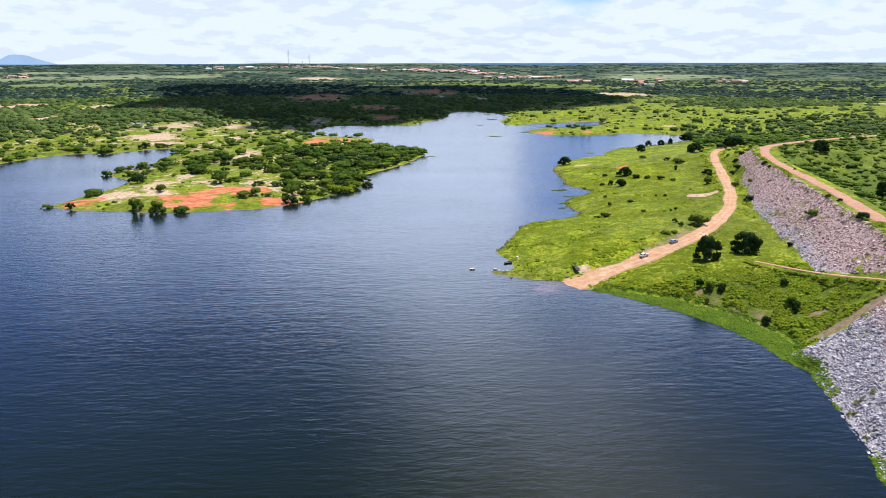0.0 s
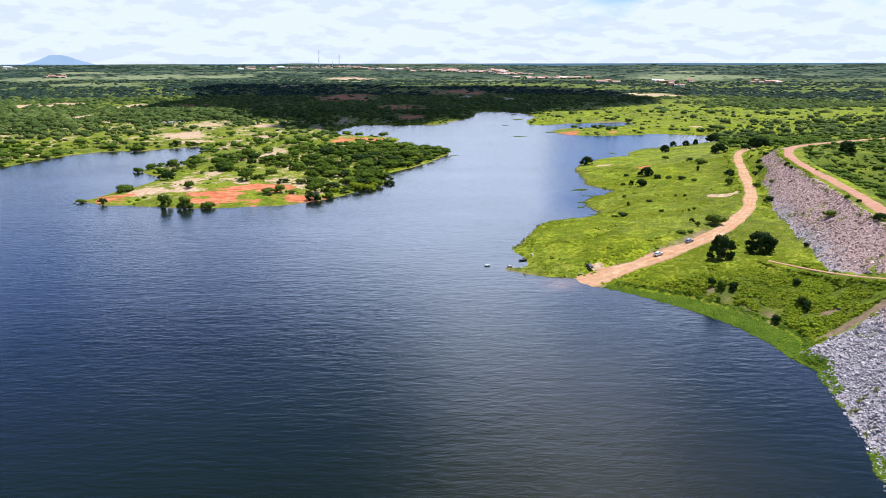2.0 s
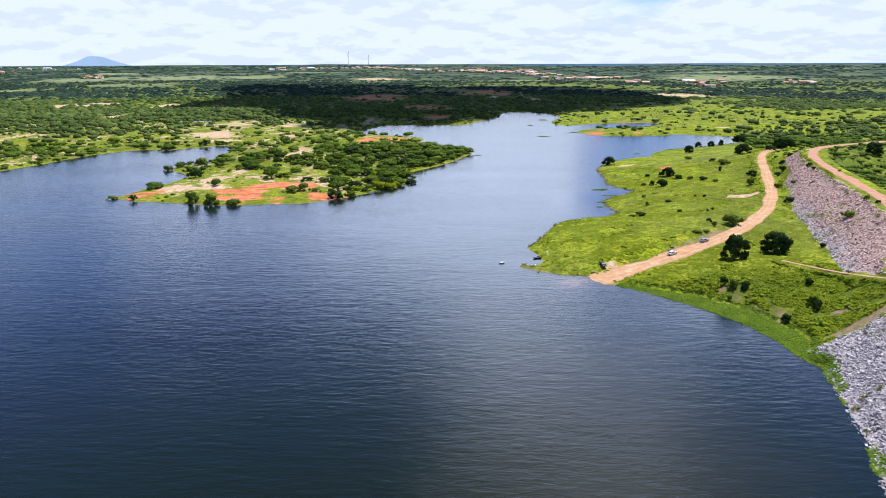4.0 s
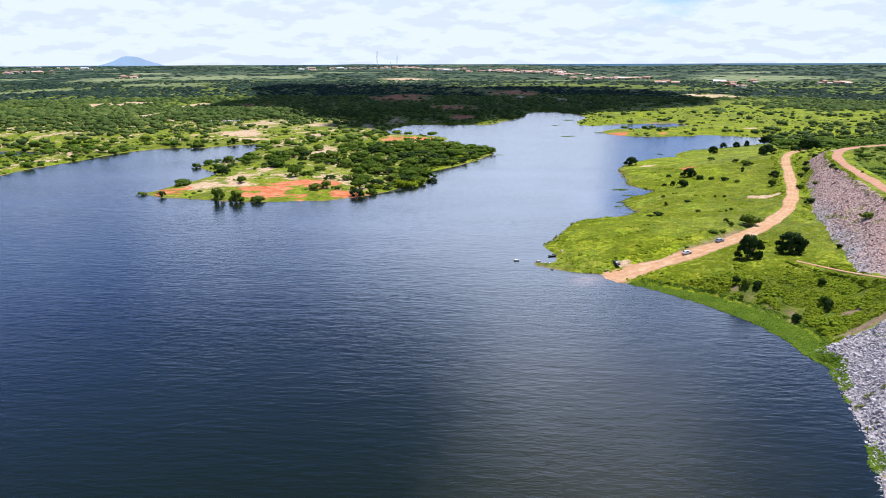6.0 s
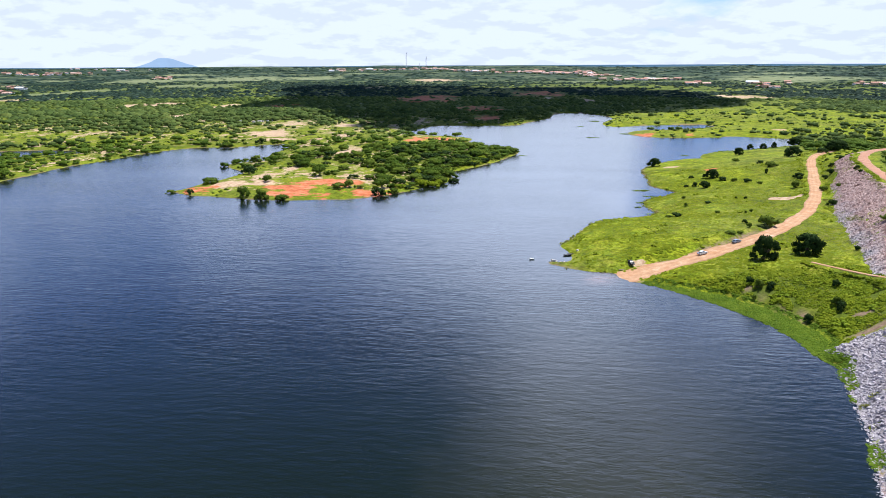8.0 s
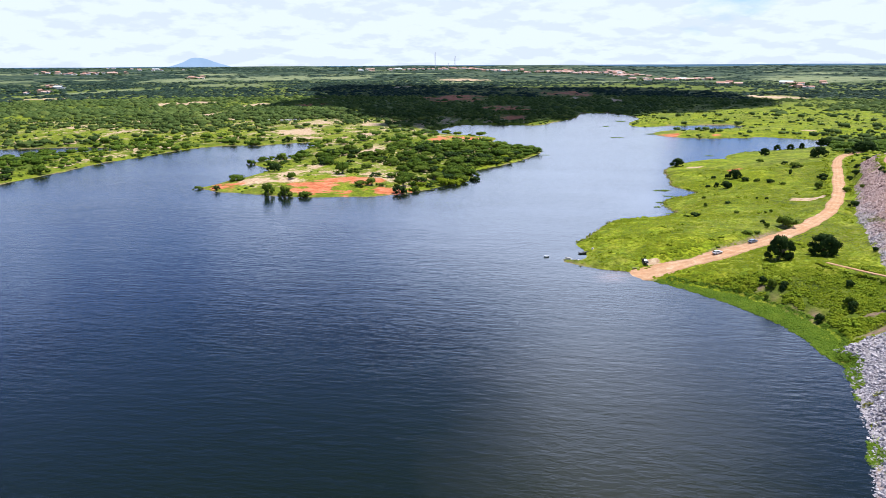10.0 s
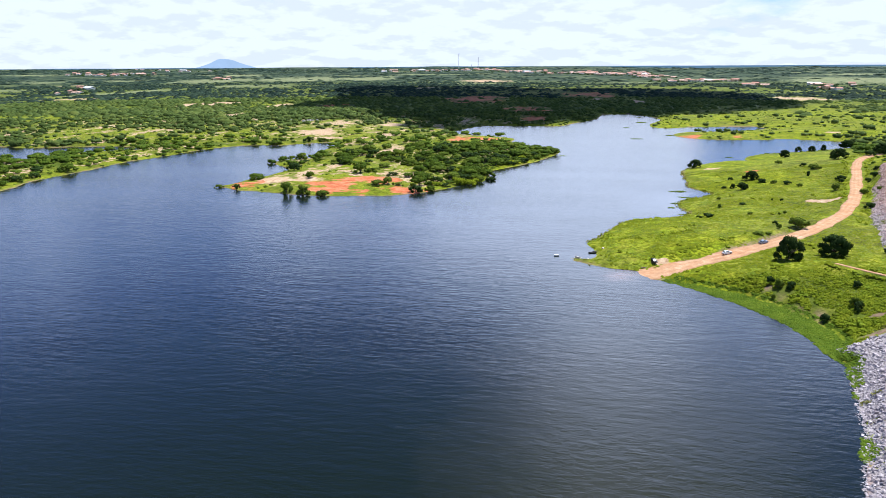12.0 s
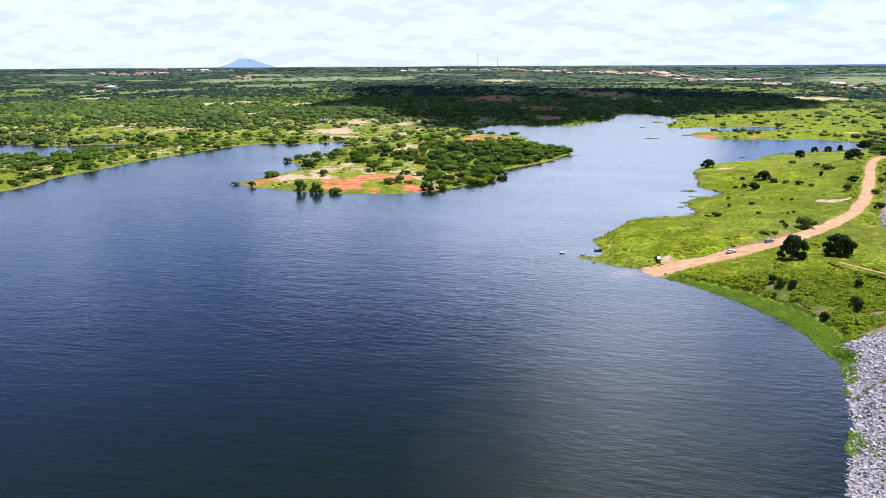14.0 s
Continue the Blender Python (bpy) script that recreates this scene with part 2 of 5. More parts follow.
under = gk.ramp(gk.noise(0.25, 6, 0.7), (0.32, lin(0.028, 0.048, 0.008)), (0.55, lin(0.062, 0.088, 0.012)), (0.75, lin(0.125, 0.140, 0.028)))      # low herbs and litter between the bushes
surf = gk.mix(gk.attr("understorey"), surf, under)
surf = gk.mix(patch_mask("sand"), surf, sandy)
surf = gk.mix(patch_mask("red"), surf, reddish)
broken_stone = gk.ramp(gk.noise(1.6, 6, 0.75), (0.34, lin(0.12, 0.106, 0.110)), (0.54, lin(0.33, 0.295, 0.300)), (0.7, lin(0.45, 0.41, 0.415)))
red_stone = gk.ramp(gk.noise(1.6, 6, 0.75), (0.34, lin(0.15, 0.095, 0.082)), (0.54, lin(0.38, 0.255, 0.220)), (0.7, lin(0.50, 0.38, 0.345)))
level = gk.t.nodes.new("ShaderNodeSeparateXYZ")
gk.t.links.new(gk.pos, level.inputs[0])
upper = gk.ramp(gk.math("SUBTRACT", gk.math("ADD", gk.math("MULTIPLY", level.outputs["Z"], 0.075), gk.math("MULTIPLY", gk.noise(0.12, 4), 0.9)), 0.75), (0.30, 0.0), (0.75, 0.9))
surf = gk.mix(patch_mask("rubble"), surf, gk.mix(upper, broken_stone, red_stone))
surf = gk.mix(gk.attr("mud"), surf, mud)
gk.colour(surf)
gk.bump(gk.noise(1.3, 7, 0.75), 0.6, 0.35)
M_GROUND = gk.m

wk = Mat("reservoir_water", 0.17, 0, 0.5)
wk.b.inputs["IOR"].default_value = 1.33
murk = wk.noise(0.008, 4)
body = wk.ramp(murk, (0.3, lin(0.0034, 0.0066, 0.0044)), (0.7, lin(0.0058, 0.0097, 0.0061)))
pale_patch = wk.t.nodes.new("ShaderNodeVectorMath")          # a lighter grey-green patch off the foot of the dam
pale_patch.operation = "MULTIPLY_ADD"
pale_patch.inputs[1].default_value, pale_patch.inputs[2].default_value = (1 / 39, 1 / 90, 0.0), (-29 / 39, -118 / 90, 0.0)
wk.t.links.new(wk.pos, pale_patch.inputs[0])
reach_out = wk.t.nodes.new("ShaderNodeVectorMath")
reach_out.operation = "LENGTH"
wk.t.links.new(pale_patch.outputs[0], reach_out.inputs[0])
paleness = wk.ramp(wk.math("ADD", reach_out.outputs["Value"], wk.math("MULTIPLY", wk.math("SUBTRACT", wk.noise(0.03, 4, 0.6), 0.5), 0.9)), (0.25, 1.0), (1.0, 0.0))
body = wk.mix(paleness, body, lin(0.0195, 0.0215, 0.0170))
ramp_mouth = wk.t.nodes.new("ShaderNodeVectorMath")
ramp_mouth.operation = "DISTANCE"
ramp_mouth.inputs[1].default_value = (40.0, 222.0, 0.0)
wk.t.links.new(wk.pos, ramp_mouth.inputs[0])
silt = wk.math("ADD", wk.math("MULTIPLY", ramp_mouth.outputs["Value"], 0.045), wk.math("MULTIPLY", wk.noise(0.12, 4, 0.6, (0.6, 1.6, 1.0)), 1.1))
wk.colour(wk.mix(wk.ramp(silt, (0.6, 0.75), (1.15, 0.0)), body, lin(0.105, 0.068, 0.055)))
swell = wk.noise(0.16, 4, 0.55, (0.55, 1.6, 1.0, 0.12))
ripple = wk.noise(0.44, 4, 0.6, (0.62, 1.5, 1.0, 0.18))
gust = wk.ramp(wk.noise(0.012, 4, 0.6, (0.6, 1.6, 1.0, 0.3)), (0.3, 0.45), (0.7, 1.0))
place = wk.t.nodes.new("ShaderNodeSeparateXYZ")
wk.t.links.new(wk.pos, place.inputs[0])
open_water = wk.t.nodes.new("ShaderNodeMapRange")          # the wind freshens away from the dam
open_water.interpolation_type = "SMOOTHSTEP"
for k, v in enumerate((230.0, 620.0, 1.0, 1.2)):
    open_water.inputs[1 + k].default_value = v
wk.t.links.new(wk.math("ADD", place.outputs["Y"], wk.math("MULTIPLY", wk.noise(0.015, 3), 80)), open_water.inputs[0])
cove = wk.t.nodes.new("ShaderNodeVectorMath")
cove.operation = "DISTANCE"
cove.inputs[1].default_value = (90.0, 352.0, 0.0)
wk.t.links.new(wk.pos, cove.inputs[0])
lee = wk.ramp(wk.math("ADD", wk.math("MULTIPLY", cove.outputs["Value"], 0.012), wk.math("MULTIPLY", wk.noise(0.05, 4, 0.6), 0.5)), (0.42, 0.12), (0.75, 1.0))      # calm in the lee of the bank
spit = wk.t.nodes.new("ShaderNodeVectorMath")
spit.operation = "DISTANCE"
spit.inputs[1].default_value = (27.0, 248.0, 0.0)
wk.t.links.new(wk.pos, spit.inputs[0])
shallow = wk.ramp(wk.math("ADD", wk.math("MULTIPLY", spit.outputs["Value"], 0.05), wk.math("MULTIPLY", wk.noise(0.3, 4, 0.6), 0.35)), (0.42, 0.1), (0.75, 1.0))      # still shallows behind the spit
gust = wk.math("MULTIPLY", wk.math("MULTIPLY", gust, lee), shallow)
wk.bump(wk.math("MULTIPLY", wk.math("MULTIPLY", wk.math("ADD", wk.math("MULTIPLY", swell, 1.2), wk.math("MULTIPLY", ripple, 1.4)), gust), open_water.outputs[0]), 0.9, 0.125)
M_WATER = wk.m

rk = Mat("dirt_road", 0.95, 0, 0.06)
rc = rk.ramp(rk.noise(0.35, 7, 0.7), (0.28, lin(0.32, 0.172, 0.092)), (0.55, lin(0.43, 0.262, 0.155)), (0.8, lin(0.60, 0.44, 0.31)))
rc = rk.mix(rk.ramp(rk.noise(0.11, 5, 0.7), (0.46, 0.0), (0.62, 0.6)), rc, lin(0.36, 0.175, 0.085))
rut = rk.ramp(rk.attr("rut"), (0.0, 1.12), (1.0, 0.62))      # darker wheel tracks and crumbling edges
rc = rk.mix(0.8, rc, rut, "MULTIPLY")
rk.colour(rk.mix(0.5, rc, rk.ramp(rk.noise(2.2, 5, 0.7), (0.3, 0.7), (0.7, 1.15)), "MULTIPLY"))
rk.bump(rk.noise(1.5, 6, 0.7), 0.6, 0.15)
M_ROAD = rk.m

rk = Mat("laterite_road", 0.95, 0, 0.15)
rc = rk.ramp(rk.noise(0.35, 7, 0.7), (0.28, lin(0.27, 0.125, 0.078)), (0.55, lin(0.37, 0.195, 0.125)), (0.8, lin(0.45, 0.27, 0.19)))
rk.colour(rk.mix(0.5, rc, rk.ramp(rk.noise(2.2, 5, 0.7), (0.3, 0.7), (0.7, 1.15)), "MULTIPLY"))
rk.bump(rk.noise(1.5, 6, 0.7), 0.6, 0.15)
M_CROWN = rk.m


def leafy(name, dark, mid, light, island=True, through=0.35, size=0.6, stand=0.16):
    k = Mat(name, 0.8, 0, 0.06)
    v = k.math("ADD", k.math("MULTIPLY", k.each(island), 0.26), k.math("MULTIPLY", k.noise(size, 4, 0.7), 0.48))
    v = k.math("ADD", v, k.math("MULTIPLY", k.math("SUBTRACT", k.noise(stand, 3, 0.6), 0.28), 0.75))
    c = k.ramp(v, (0.2, lin(*dark)), (0.55, lin(*mid)), (0.95, lin(*light)))
    k.colour(c)
    k.bump(k.noise(size * 4, 4, 0.7), 0.4, 0.15)
    return k.thin(c, through).m


M_SCRUB = leafy("scrub_leaves", (0.022, 0.046, 0.006), (0.060, 0.100, 0.009), (0.150, 0.185, 0.018), True, 0.2, 0.5)
M_FARSCRUB = leafy("dry_scrub_leaves", (0.026, 0.048, 0.011), (0.066, 0.098, 0.022), (0.165, 0.190, 0.042), True, 0.15, 0.3, 0.03)
M_HERB = leafy("herb_leaves", (0.088, 0.135, 0.006), (0.180, 0.225, 0.009), (0.275, 0.292, 0.020), True, 0.35, 0.8)
M_RANK = leafy("rank_weed_leaves", (0.080, 0.125, 0.007), (0.165, 0.220, 0.011), (0.280, 0.300, 0.022), True, 0.12, 0.8)
M_SEDGE = leafy("sedge_leaves", (0.085, 0.085, 0.020), (0.170, 0.185, 0.022), (0.290, 0.280, 0.070), True, 0.45, 0.8)
M_LAWN = leafy("lawn_leaves", (0.097, 0.138, 0.005), (0.157, 0.190, 0.006), (0.230, 0.240, 0.014), True, 0.45, 1.2, 0.1)
M_REED = leafy("water_weed", (0.048, 0.088, 0.006), (0.088, 0.140, 0.009), (0.160, 0.205, 0.018), True, 0.2, 0.8)
M_BARK = plain("grey_bark", (0.13, 0.10, 0.075), 0.9, 0, 4.0, 0.4, 0.2)

# ---- the lie of the land ----
# Shore of the reservoir in plan, in metres, walked with the water on the left hand.
SHORE_EAST = [(0, -420), (20, -120), (40, 0), (56, 50), (71, 94), (78, 112), (82, 121), (85, 135), (89, 147), (91, 154), (88, 158), (88, 167), (86, 177), (82, 186),
              (77, 194), (72, 200), (67, 206), (62, 212), (56, 217), (51, 221), (45, 225), (40, 228), (32, 232), (27, 235), (21, 240), (24, 241), (30, 240), (33, 245),
              (33, 251), (31, 259), (29, 265), (35, 275), (39, 286), (46, 303), (51, 311), (64, 318), (74, 321), (84, 331), (80, 340), (80, 354), (86, 368), (98, 377)]
SHORE_INLET = [(106, 390), (101, 398), (94, 406), (98, 429), (100, 459), (102, 476), (116, 500), (131, 519), (147, 530), (163, 529), (161, 552), (181, 576), (202, 586),
               (223, 596), (254, 619), (282, 640), (290, 664), (283, 681), (255, 694), (234, 702), (216, 692), (187, 684), (164, 686), (143, 694), (131, 723),
               (147, 758), (175, 762), (188, 772), (216, 778), (251, 811), (245, 835), (215, 830), (186, 825), (164, 819), (139, 800), (127, 808), (121, 831)]
SHORE_NORTH = [(132, 879), (152, 931), (144, 962), (134, 995), (123, 1030), (104, 1022), (83, 1022), (72, 985), (68, 940), (53, 895), (33, 855), (17, 811), (-13, 814), (-46, 810),
               (-72, 813), (-84, 800), (-93, 762), (-102, 733), (-108, 711), (-87, 704), (-63, 691), (-41, 684), (-26, 668), (-29, 640), (-33, 624), (-30, 603), (-8, 601)]
SHORE_POINT = [(9, 588), (19, 565), (9, 533), (-3, 504), (-13, 483), (-24, 467), (-32, 454), (-28, 426), (-33, 409), (-45, 392), (-53, 379), (-61, 369), (-69, 363), (-77, 357),
               (-85, 354), (-97, 354), (-107, 351), (-121, 350), (-135, 351), (-150, 355), (-166, 359), (-176, 360), (-185, 366), (-194, 370), (-189, 376), (-187, 388),
               (-186, 398), (-179, 414), (-177, 431), (-175, 443), (-187, 458), (-198, 468), (-203, 485), (-191, 494), (-179, 506), (-189, 529), (-188, 560), (-192, 587)]
SHORE_WEST = [(-190, 613), (-204, 615), (-220, 605), (-236, 591), (-244, 581), (-264, 587), (-280, 576), (-297, 552), (-305, 515), (-312, 484), (-321, 459), (-319, 422),
              (-323, 397), (-326, 369), (-316, 342), (-320, 320), (-335, 270), (-400, 120), (-430, -120), (-300, -420)]
POND = [(-700, 450), (-520, 468), (-458, 464), (-437, 460), (-426, 462), (-409, 461), (-402, 466), (-415, 501), (-397, 505), (-387, 514), (-376, 527), (-354, 534), (-362, 550),
        (-392, 557), (-417, 554), (-448, 539), (-461, 533), (-490, 537), (-531, 541), (-700, 560)]
LAKE = SHORE_EAST + SHORE_INLET + SHORE_NORTH + SHORE_POINT + SHORE_WEST
CREST = [(-2, -260), (118, 115), (153, 223), (174, 292), (184, 330), (197, 373), (210, 398)]     # middle of the dam's crown
CREST_ROAD = [(9, -220, 22), (118, 115, 22), (153, 223, 22), (164, 257, 22), (174, 290, 22), (184, 330, 22), (196, 369, 22), (206, 390, 22),
              (219, 410, 22), (240, 428, 21.5), (278, 455, 20), (321, 480, 19), (368, 503, 18), (440, 530, 16)]
RAMP = [(38, 219, -1.2), (50, 224, 0.2), (59, 228, 1.5), (69, 233, 2.8), (82, 240, 4.6), (97, 250, 6.4), (114, 264, 7.8), (129, 281, 8.8), (145, 305, 9.5), (160, 336, 10.2),
        (173, 370, 11.0), (187, 407, 12.3), (196, 432, 14.0), (210, 453, 15.2), (226, 463, 15.6)]
TRACK = [(108, 216, 9.2), (114, 208, 9.3), (119, 200, 9.9), (121.6, 190, 12.0), (123, 178, 15.0), (124.5, 165, 18.0)]


def lattice(ix, iy, seed):
    with np.errstate(over="ignore"):
        h = (ix.astype(np.int64) * 374761393 + iy.astype(np.int64) * 668265263 + seed * 1442695041) & 0xFFFFFFFF
        h = ((h ^ (h >> 13)) * 1274126177) & 0xFFFFFFFF
        return ((h ^ (h >> 16)) & 0xFFFF) / 65535.0


def grain(x, y, size, seed=0, octaves=4):
    """Smooth noise from -1 to 1 with lumps of that size."""
    total, weight, amp = 0.0, 0.0, 1.0
    x, y = np.asarray(x, float) / size, np.asarray(y, float) / size
    for o in range(octaves):
        ix, iy = np.floor(x), np.floor(y)
        fx, fy = x - ix, y - iy
        fx, fy = fx * fx * (3 - 2 * fx), fy * fy * (3 - 2 * fy)
        a, b = lattice(ix, iy, seed + o), lattice(ix + 1, iy, seed + o)
        c, d = lattice(ix, iy + 1, seed + o), lattice(ix + 1, iy + 1, seed + o)
        total = total + amp * ((a + (b - a) * fx) * (1 - fy) + (c + (d - c) * fx) * fy)
        weight += amp
        amp *= 0.5
        x, y = x * 2.03 + 11.3, y * 2.03 + 5.7
    return 2 * total / weight - 1


def ease(v, a, b):
    u = np.clip((np.asarray(v, float) - a) / (b - a), 0, 1)
    return u * u * (3 - 2 * u)


def rounded(points, rounds=2, closed=True):
    p = np.array(points, float)
    for _ in range(rounds):
        q = np.roll(p, -1, 0) if closed else p[1:]
        p0 = p if closed else p[:-1]
        s = np.empty((2 * len(p0), p.shape[1]))
        s[0::2], s[1::2] = 0.75 * p0 + 0.25 * q, 0.25 * p0 + 0.75 * q
        p = s if closed else np.vstack([p[:1], s, p[-1:]])
    return p


def off_line(x, y, line, closed=False):
    """Distance to a line in plan, its height there where it has one, and on which side (+1: right hand)."""
    best, tall, side = np.full(x.shape, 1e18), np.zeros(x.shape), np.ones(x.shape)
    n = len(line)
    for i in range(n if closed else n - 1):
        a, b = line[i], line[(i + 1) % n]
        dx, dy = b[0] - a[0], b[1] - a[1]
        u = np.clip(((x - a[0]) * dx + (y - a[1]) * dy) / (dx * dx + dy * dy + 1e-12), 0, 1)
        d2 = (x - a[0] - u * dx) ** 2 + (y - a[1] - u * dy) ** 2
        near = d2 < best
        best = np.where(near, d2, best)
        if len(a) > 2:
            tall = np.where(near, a[2] + u * (b[2] - a[2]), tall)
        side = np.where(near, np.sign((x - a[0]) * dy - (y - a[1]) * dx + 1e-9), side)
    return np.sqrt(best), tall, side


def inside(x, y, ring):
    hit = np.zeros(x.shape, bool)
    for i in range(len(ring)):
        (ax, ay), (bx, by) = ring[i][:2], ring[(i + 1) % len(ring)][:2]
        if ay != by:
            hit ^= ((ay > y) != (by > y)) & (x < (bx - ax) * (y - ay) / (by - ay) + ax)
    return hit


LAKE_RING, POND_RING = rounded(LAKE, 1), rounded(POND, 1)
RAMP_LINE, CREST_LINE, TRACK_LINE = rounded(RAMP, 2, False), rounded(CREST_ROAD, 2, False), rounded(TRACK, 2, False)


def from_shore(x, y):
    """Metres from the water's edge: positive on land."""
    d = off_line(x, y, LAKE_RING, True)[0] * np.where(inside(x, y, LAKE_RING), -1, 1)
    e = off_line(x, y, POND_RING, True)[0] * np.where(inside(x, y, POND_RING), -1, 1)
    d = np.where(np.abs(d) < np.abs(e), d, np.where(e < 0, e, np.minimum(np.abs(d), e) * np.sign(d)))
    return d + np.clip(np.hypot(x, y) / 300 - 0.2, 0.15, 2.0) * grain(x, y, 9, 5, 3)


def lie(x, y):
    """Height of the ground, metres from the shore, from the ramp, from the crown of the dam, and on which side of it."""
    x, y = np.asarray(x, float), np.asarray(y, float)
    d = from_shore(x, y)
    r = np.hypot(x, y)
    east = ease(x - (20 + (y - 240) * 0.55), -15, 25) * (1 - ease(y, 560, 660))
    length = 18 + 24 * ease(y, 205, 240) + 15 * ease(y, 380, 500)
    shelf = 8.5 * ease(y, 156, 174) * (1 - ease(y, 202, 226)) * east       # low weedy shelf below the bank
    up = np.maximum(d - shelf, 0)
    bank = (1 - east) * (0.25 * (1 - np.exp(-up / 2)) + 5.5 * (1 - np.exp(-up / 50))) + east * 10 * (1 - np.exp(-up / length))
    z = np.where(d > 0, bank + 0.25 * (1 - np.exp(-np.maximum(d, 0) / 2)), np.maximum(0.22 * d, -5))
    z = z + np.clip(d / 30, 0, 1) * 0.5 * grain(x, y, 14, 31, 3) + np.clip(d / 9, 0, 1) * 0.16 * grain(x, y, 3, 77, 2)
    z = z + ease(d, 60, 500) * 9 * grain(x, y, 420, 3, 3)
    z = z + 8 * np.exp(-((x - 245) ** 2 + (y - 445) ** 2) / 5000)
    z = z + 43 * ease(r, 2500, 4900) + ease(r, 1500, 3800) * 5 * grain(x, y, 900, 13, 2)
    dc, _, side = off_line(x, y, np.array(CREST, float))
    face = 22 - np.where(side < 0, 0.68, 0.36) * np.maximum(dc - 5, 0)
    face = np.where(side < 0, np.minimum(face, 0.7 * d), np.maximum(face, 7))
    face = np.where((side > 0) & (dc > 60), -99, face)
    damp = face > z
    z = np.where(damp, face + 0.12 * grain(x, y, 2.5, 8, 2) * (dc > 6), z)
    for line, half, soft in ((RAMP_LINE, 4.5, 7.0), (CREST_LINE, 4.0, 6.0), (TRACK_LINE, 1.2, 3.0)):
        near, tall, hand = off_line(x, y, line)
        if line is CREST_LINE:          # past the bend the hill comes up to the road
            soft = soft + np.where(hand > 0, 60 * ease(y, 350, 430), 0)
        z = z + (tall - 0.06 - z) * (1 - ease(near - half, 0, soft))
    return z, d, dc, side, damp

# ---- ground, water, roads ----
def mesh_of(name, verts, faces, material, smooth=False, normals=None):
    me = bpy.data.meshes.new(name)
    verts, faces = np.asarray(verts, np.float32), np.asarray(faces, np.int32)
    me.vertices.add(len(verts))
    me.vertices.foreach_set("co", verts.ravel())
    n = faces.shape[1]
    me.loops.add(faces.size)
    me.loops.foreach_set("vertex_index", faces.ravel())
    me.polygons.add(len(faces))
    me.polygons.foreach_set("loop_start", np.arange(0, faces.size, n, dtype=np.int32))
    me.polygons.foreach_set("use_smooth", np.full(len(faces), smooth))
    me.update(calc_edges=True)
    if normals is not None:
        me.attributes.new("custom_normal", "FLOAT_VECTOR", "POINT").data.foreach_set("vector", np.asarray(normals, np.float32).ravel())
    if material:
        me.materials.append(material)
    return me


def spread(lo, hi, step, far, growth):
    """Grid lines: even from lo to hi, then wider and wider out to far on both sides."""
    mid = list(np.arange(lo, hi + 0.01, step))
    for start, sign, out in ((hi, 1, far[1]), (lo, -1, far[0])):
        s, p, side = step, start, []
        while sign * (out - p) > s:
            s = min(s * growth, 90)
            p += sign * s
            side.append(p)
        mid = mid + side if sign > 0 else side[::-1] + mid
    return np.array(mid)


SCAR = [(85.5, 206, 1.8, 1.0), (88, 200, 1.0, 2.2), (90.5, 192, 0.9, 3.6), (93.2, 185, 1.0, 3.2), (107, 178, 2.6, 1.4), (105, 167.3, 7, 1.7), (114, 167.5, 6, 1.6)]      # bare brown bank
RED = [(-177, 372, 9, 12), (-113, 363, 19, 11), (-117, 375, 17, 9), (-104, 389, 22, 9), (-79, 369, 15, 6), (-93, 393, 11, 5), (-79, 622, 10, 20), (-54, 640, 18, 12), (146, 704, 12, 12), (190, 700, 6, 7),
       (138, 440, 5, 5)]
SAND_NEAR = [(56.6, 234.2, 4.3, 2.6), (-163, 386, 13, 8), (-141, 387, 13, 7), (-151, 418, 9, 6), (-118, 522, 10, 8), (-243, 782, 22, 34), (-178, 757, 16, 20), (-239, 672, 24, 27),
             (-210, 633, 18, 7), (-495, 681, 6, 36), (-160, 655, 10, 11), (144, 333, 7.5, 3), (123, 471, 6, 4), (371, 539, 40, 22), (292, 734, 6, 7), (-316, 549, 5, 4), (-404, 592, 6, 5), (-140, 441, 5, 5)]
SAND_FAR = [(-605, 1091, 24, 46), (-573, 1136, 18, 26), (-442, 914, 22, 44), (-369, 800, 8, 17), (-464, 1114, 16, 38), (-393, 1271, 18, 36), (-280, 2728, 95, 150), (153, 1267, 12, 52), (85, 1331, 10, 38), (474, 1413, 42, 64), (486, 1339, 32, 38), (-914, 1200, 75, 30), (-1607, 2083, 38, 110),
            (-342, 1844, 26, 60), (741, 1024, 24, 60)]
RED_FAR = [(-368, 1101, 38, 44), (-151, 1330, 56, 110), (-35, 1049, 40, 56), (-17, 890, 18, 36), (77, 1506, 50, 110)]
FIELD = [(1047, 2654, 240, 290), (-1054, 1550, 58, 250), (-1311, 2547, 150, 250), (-1052, 2751, 160, 300), (-836, 2995, 120, 200), (-927, 2022, 150, 150), (-1941, 2276, 74, 105), (-1466, 1632, 76, 75),
         (-1750, 2500, 120, 60), (-2341, 2768, 150, 60), (-300, 2420, 140, 60), (250, 2500, 90, 60), (600, 2900, 140, 50), (-1500, 3100, 240, 70), (-600, 3320, 190, 60), (1250, 3200, 200, 60)]

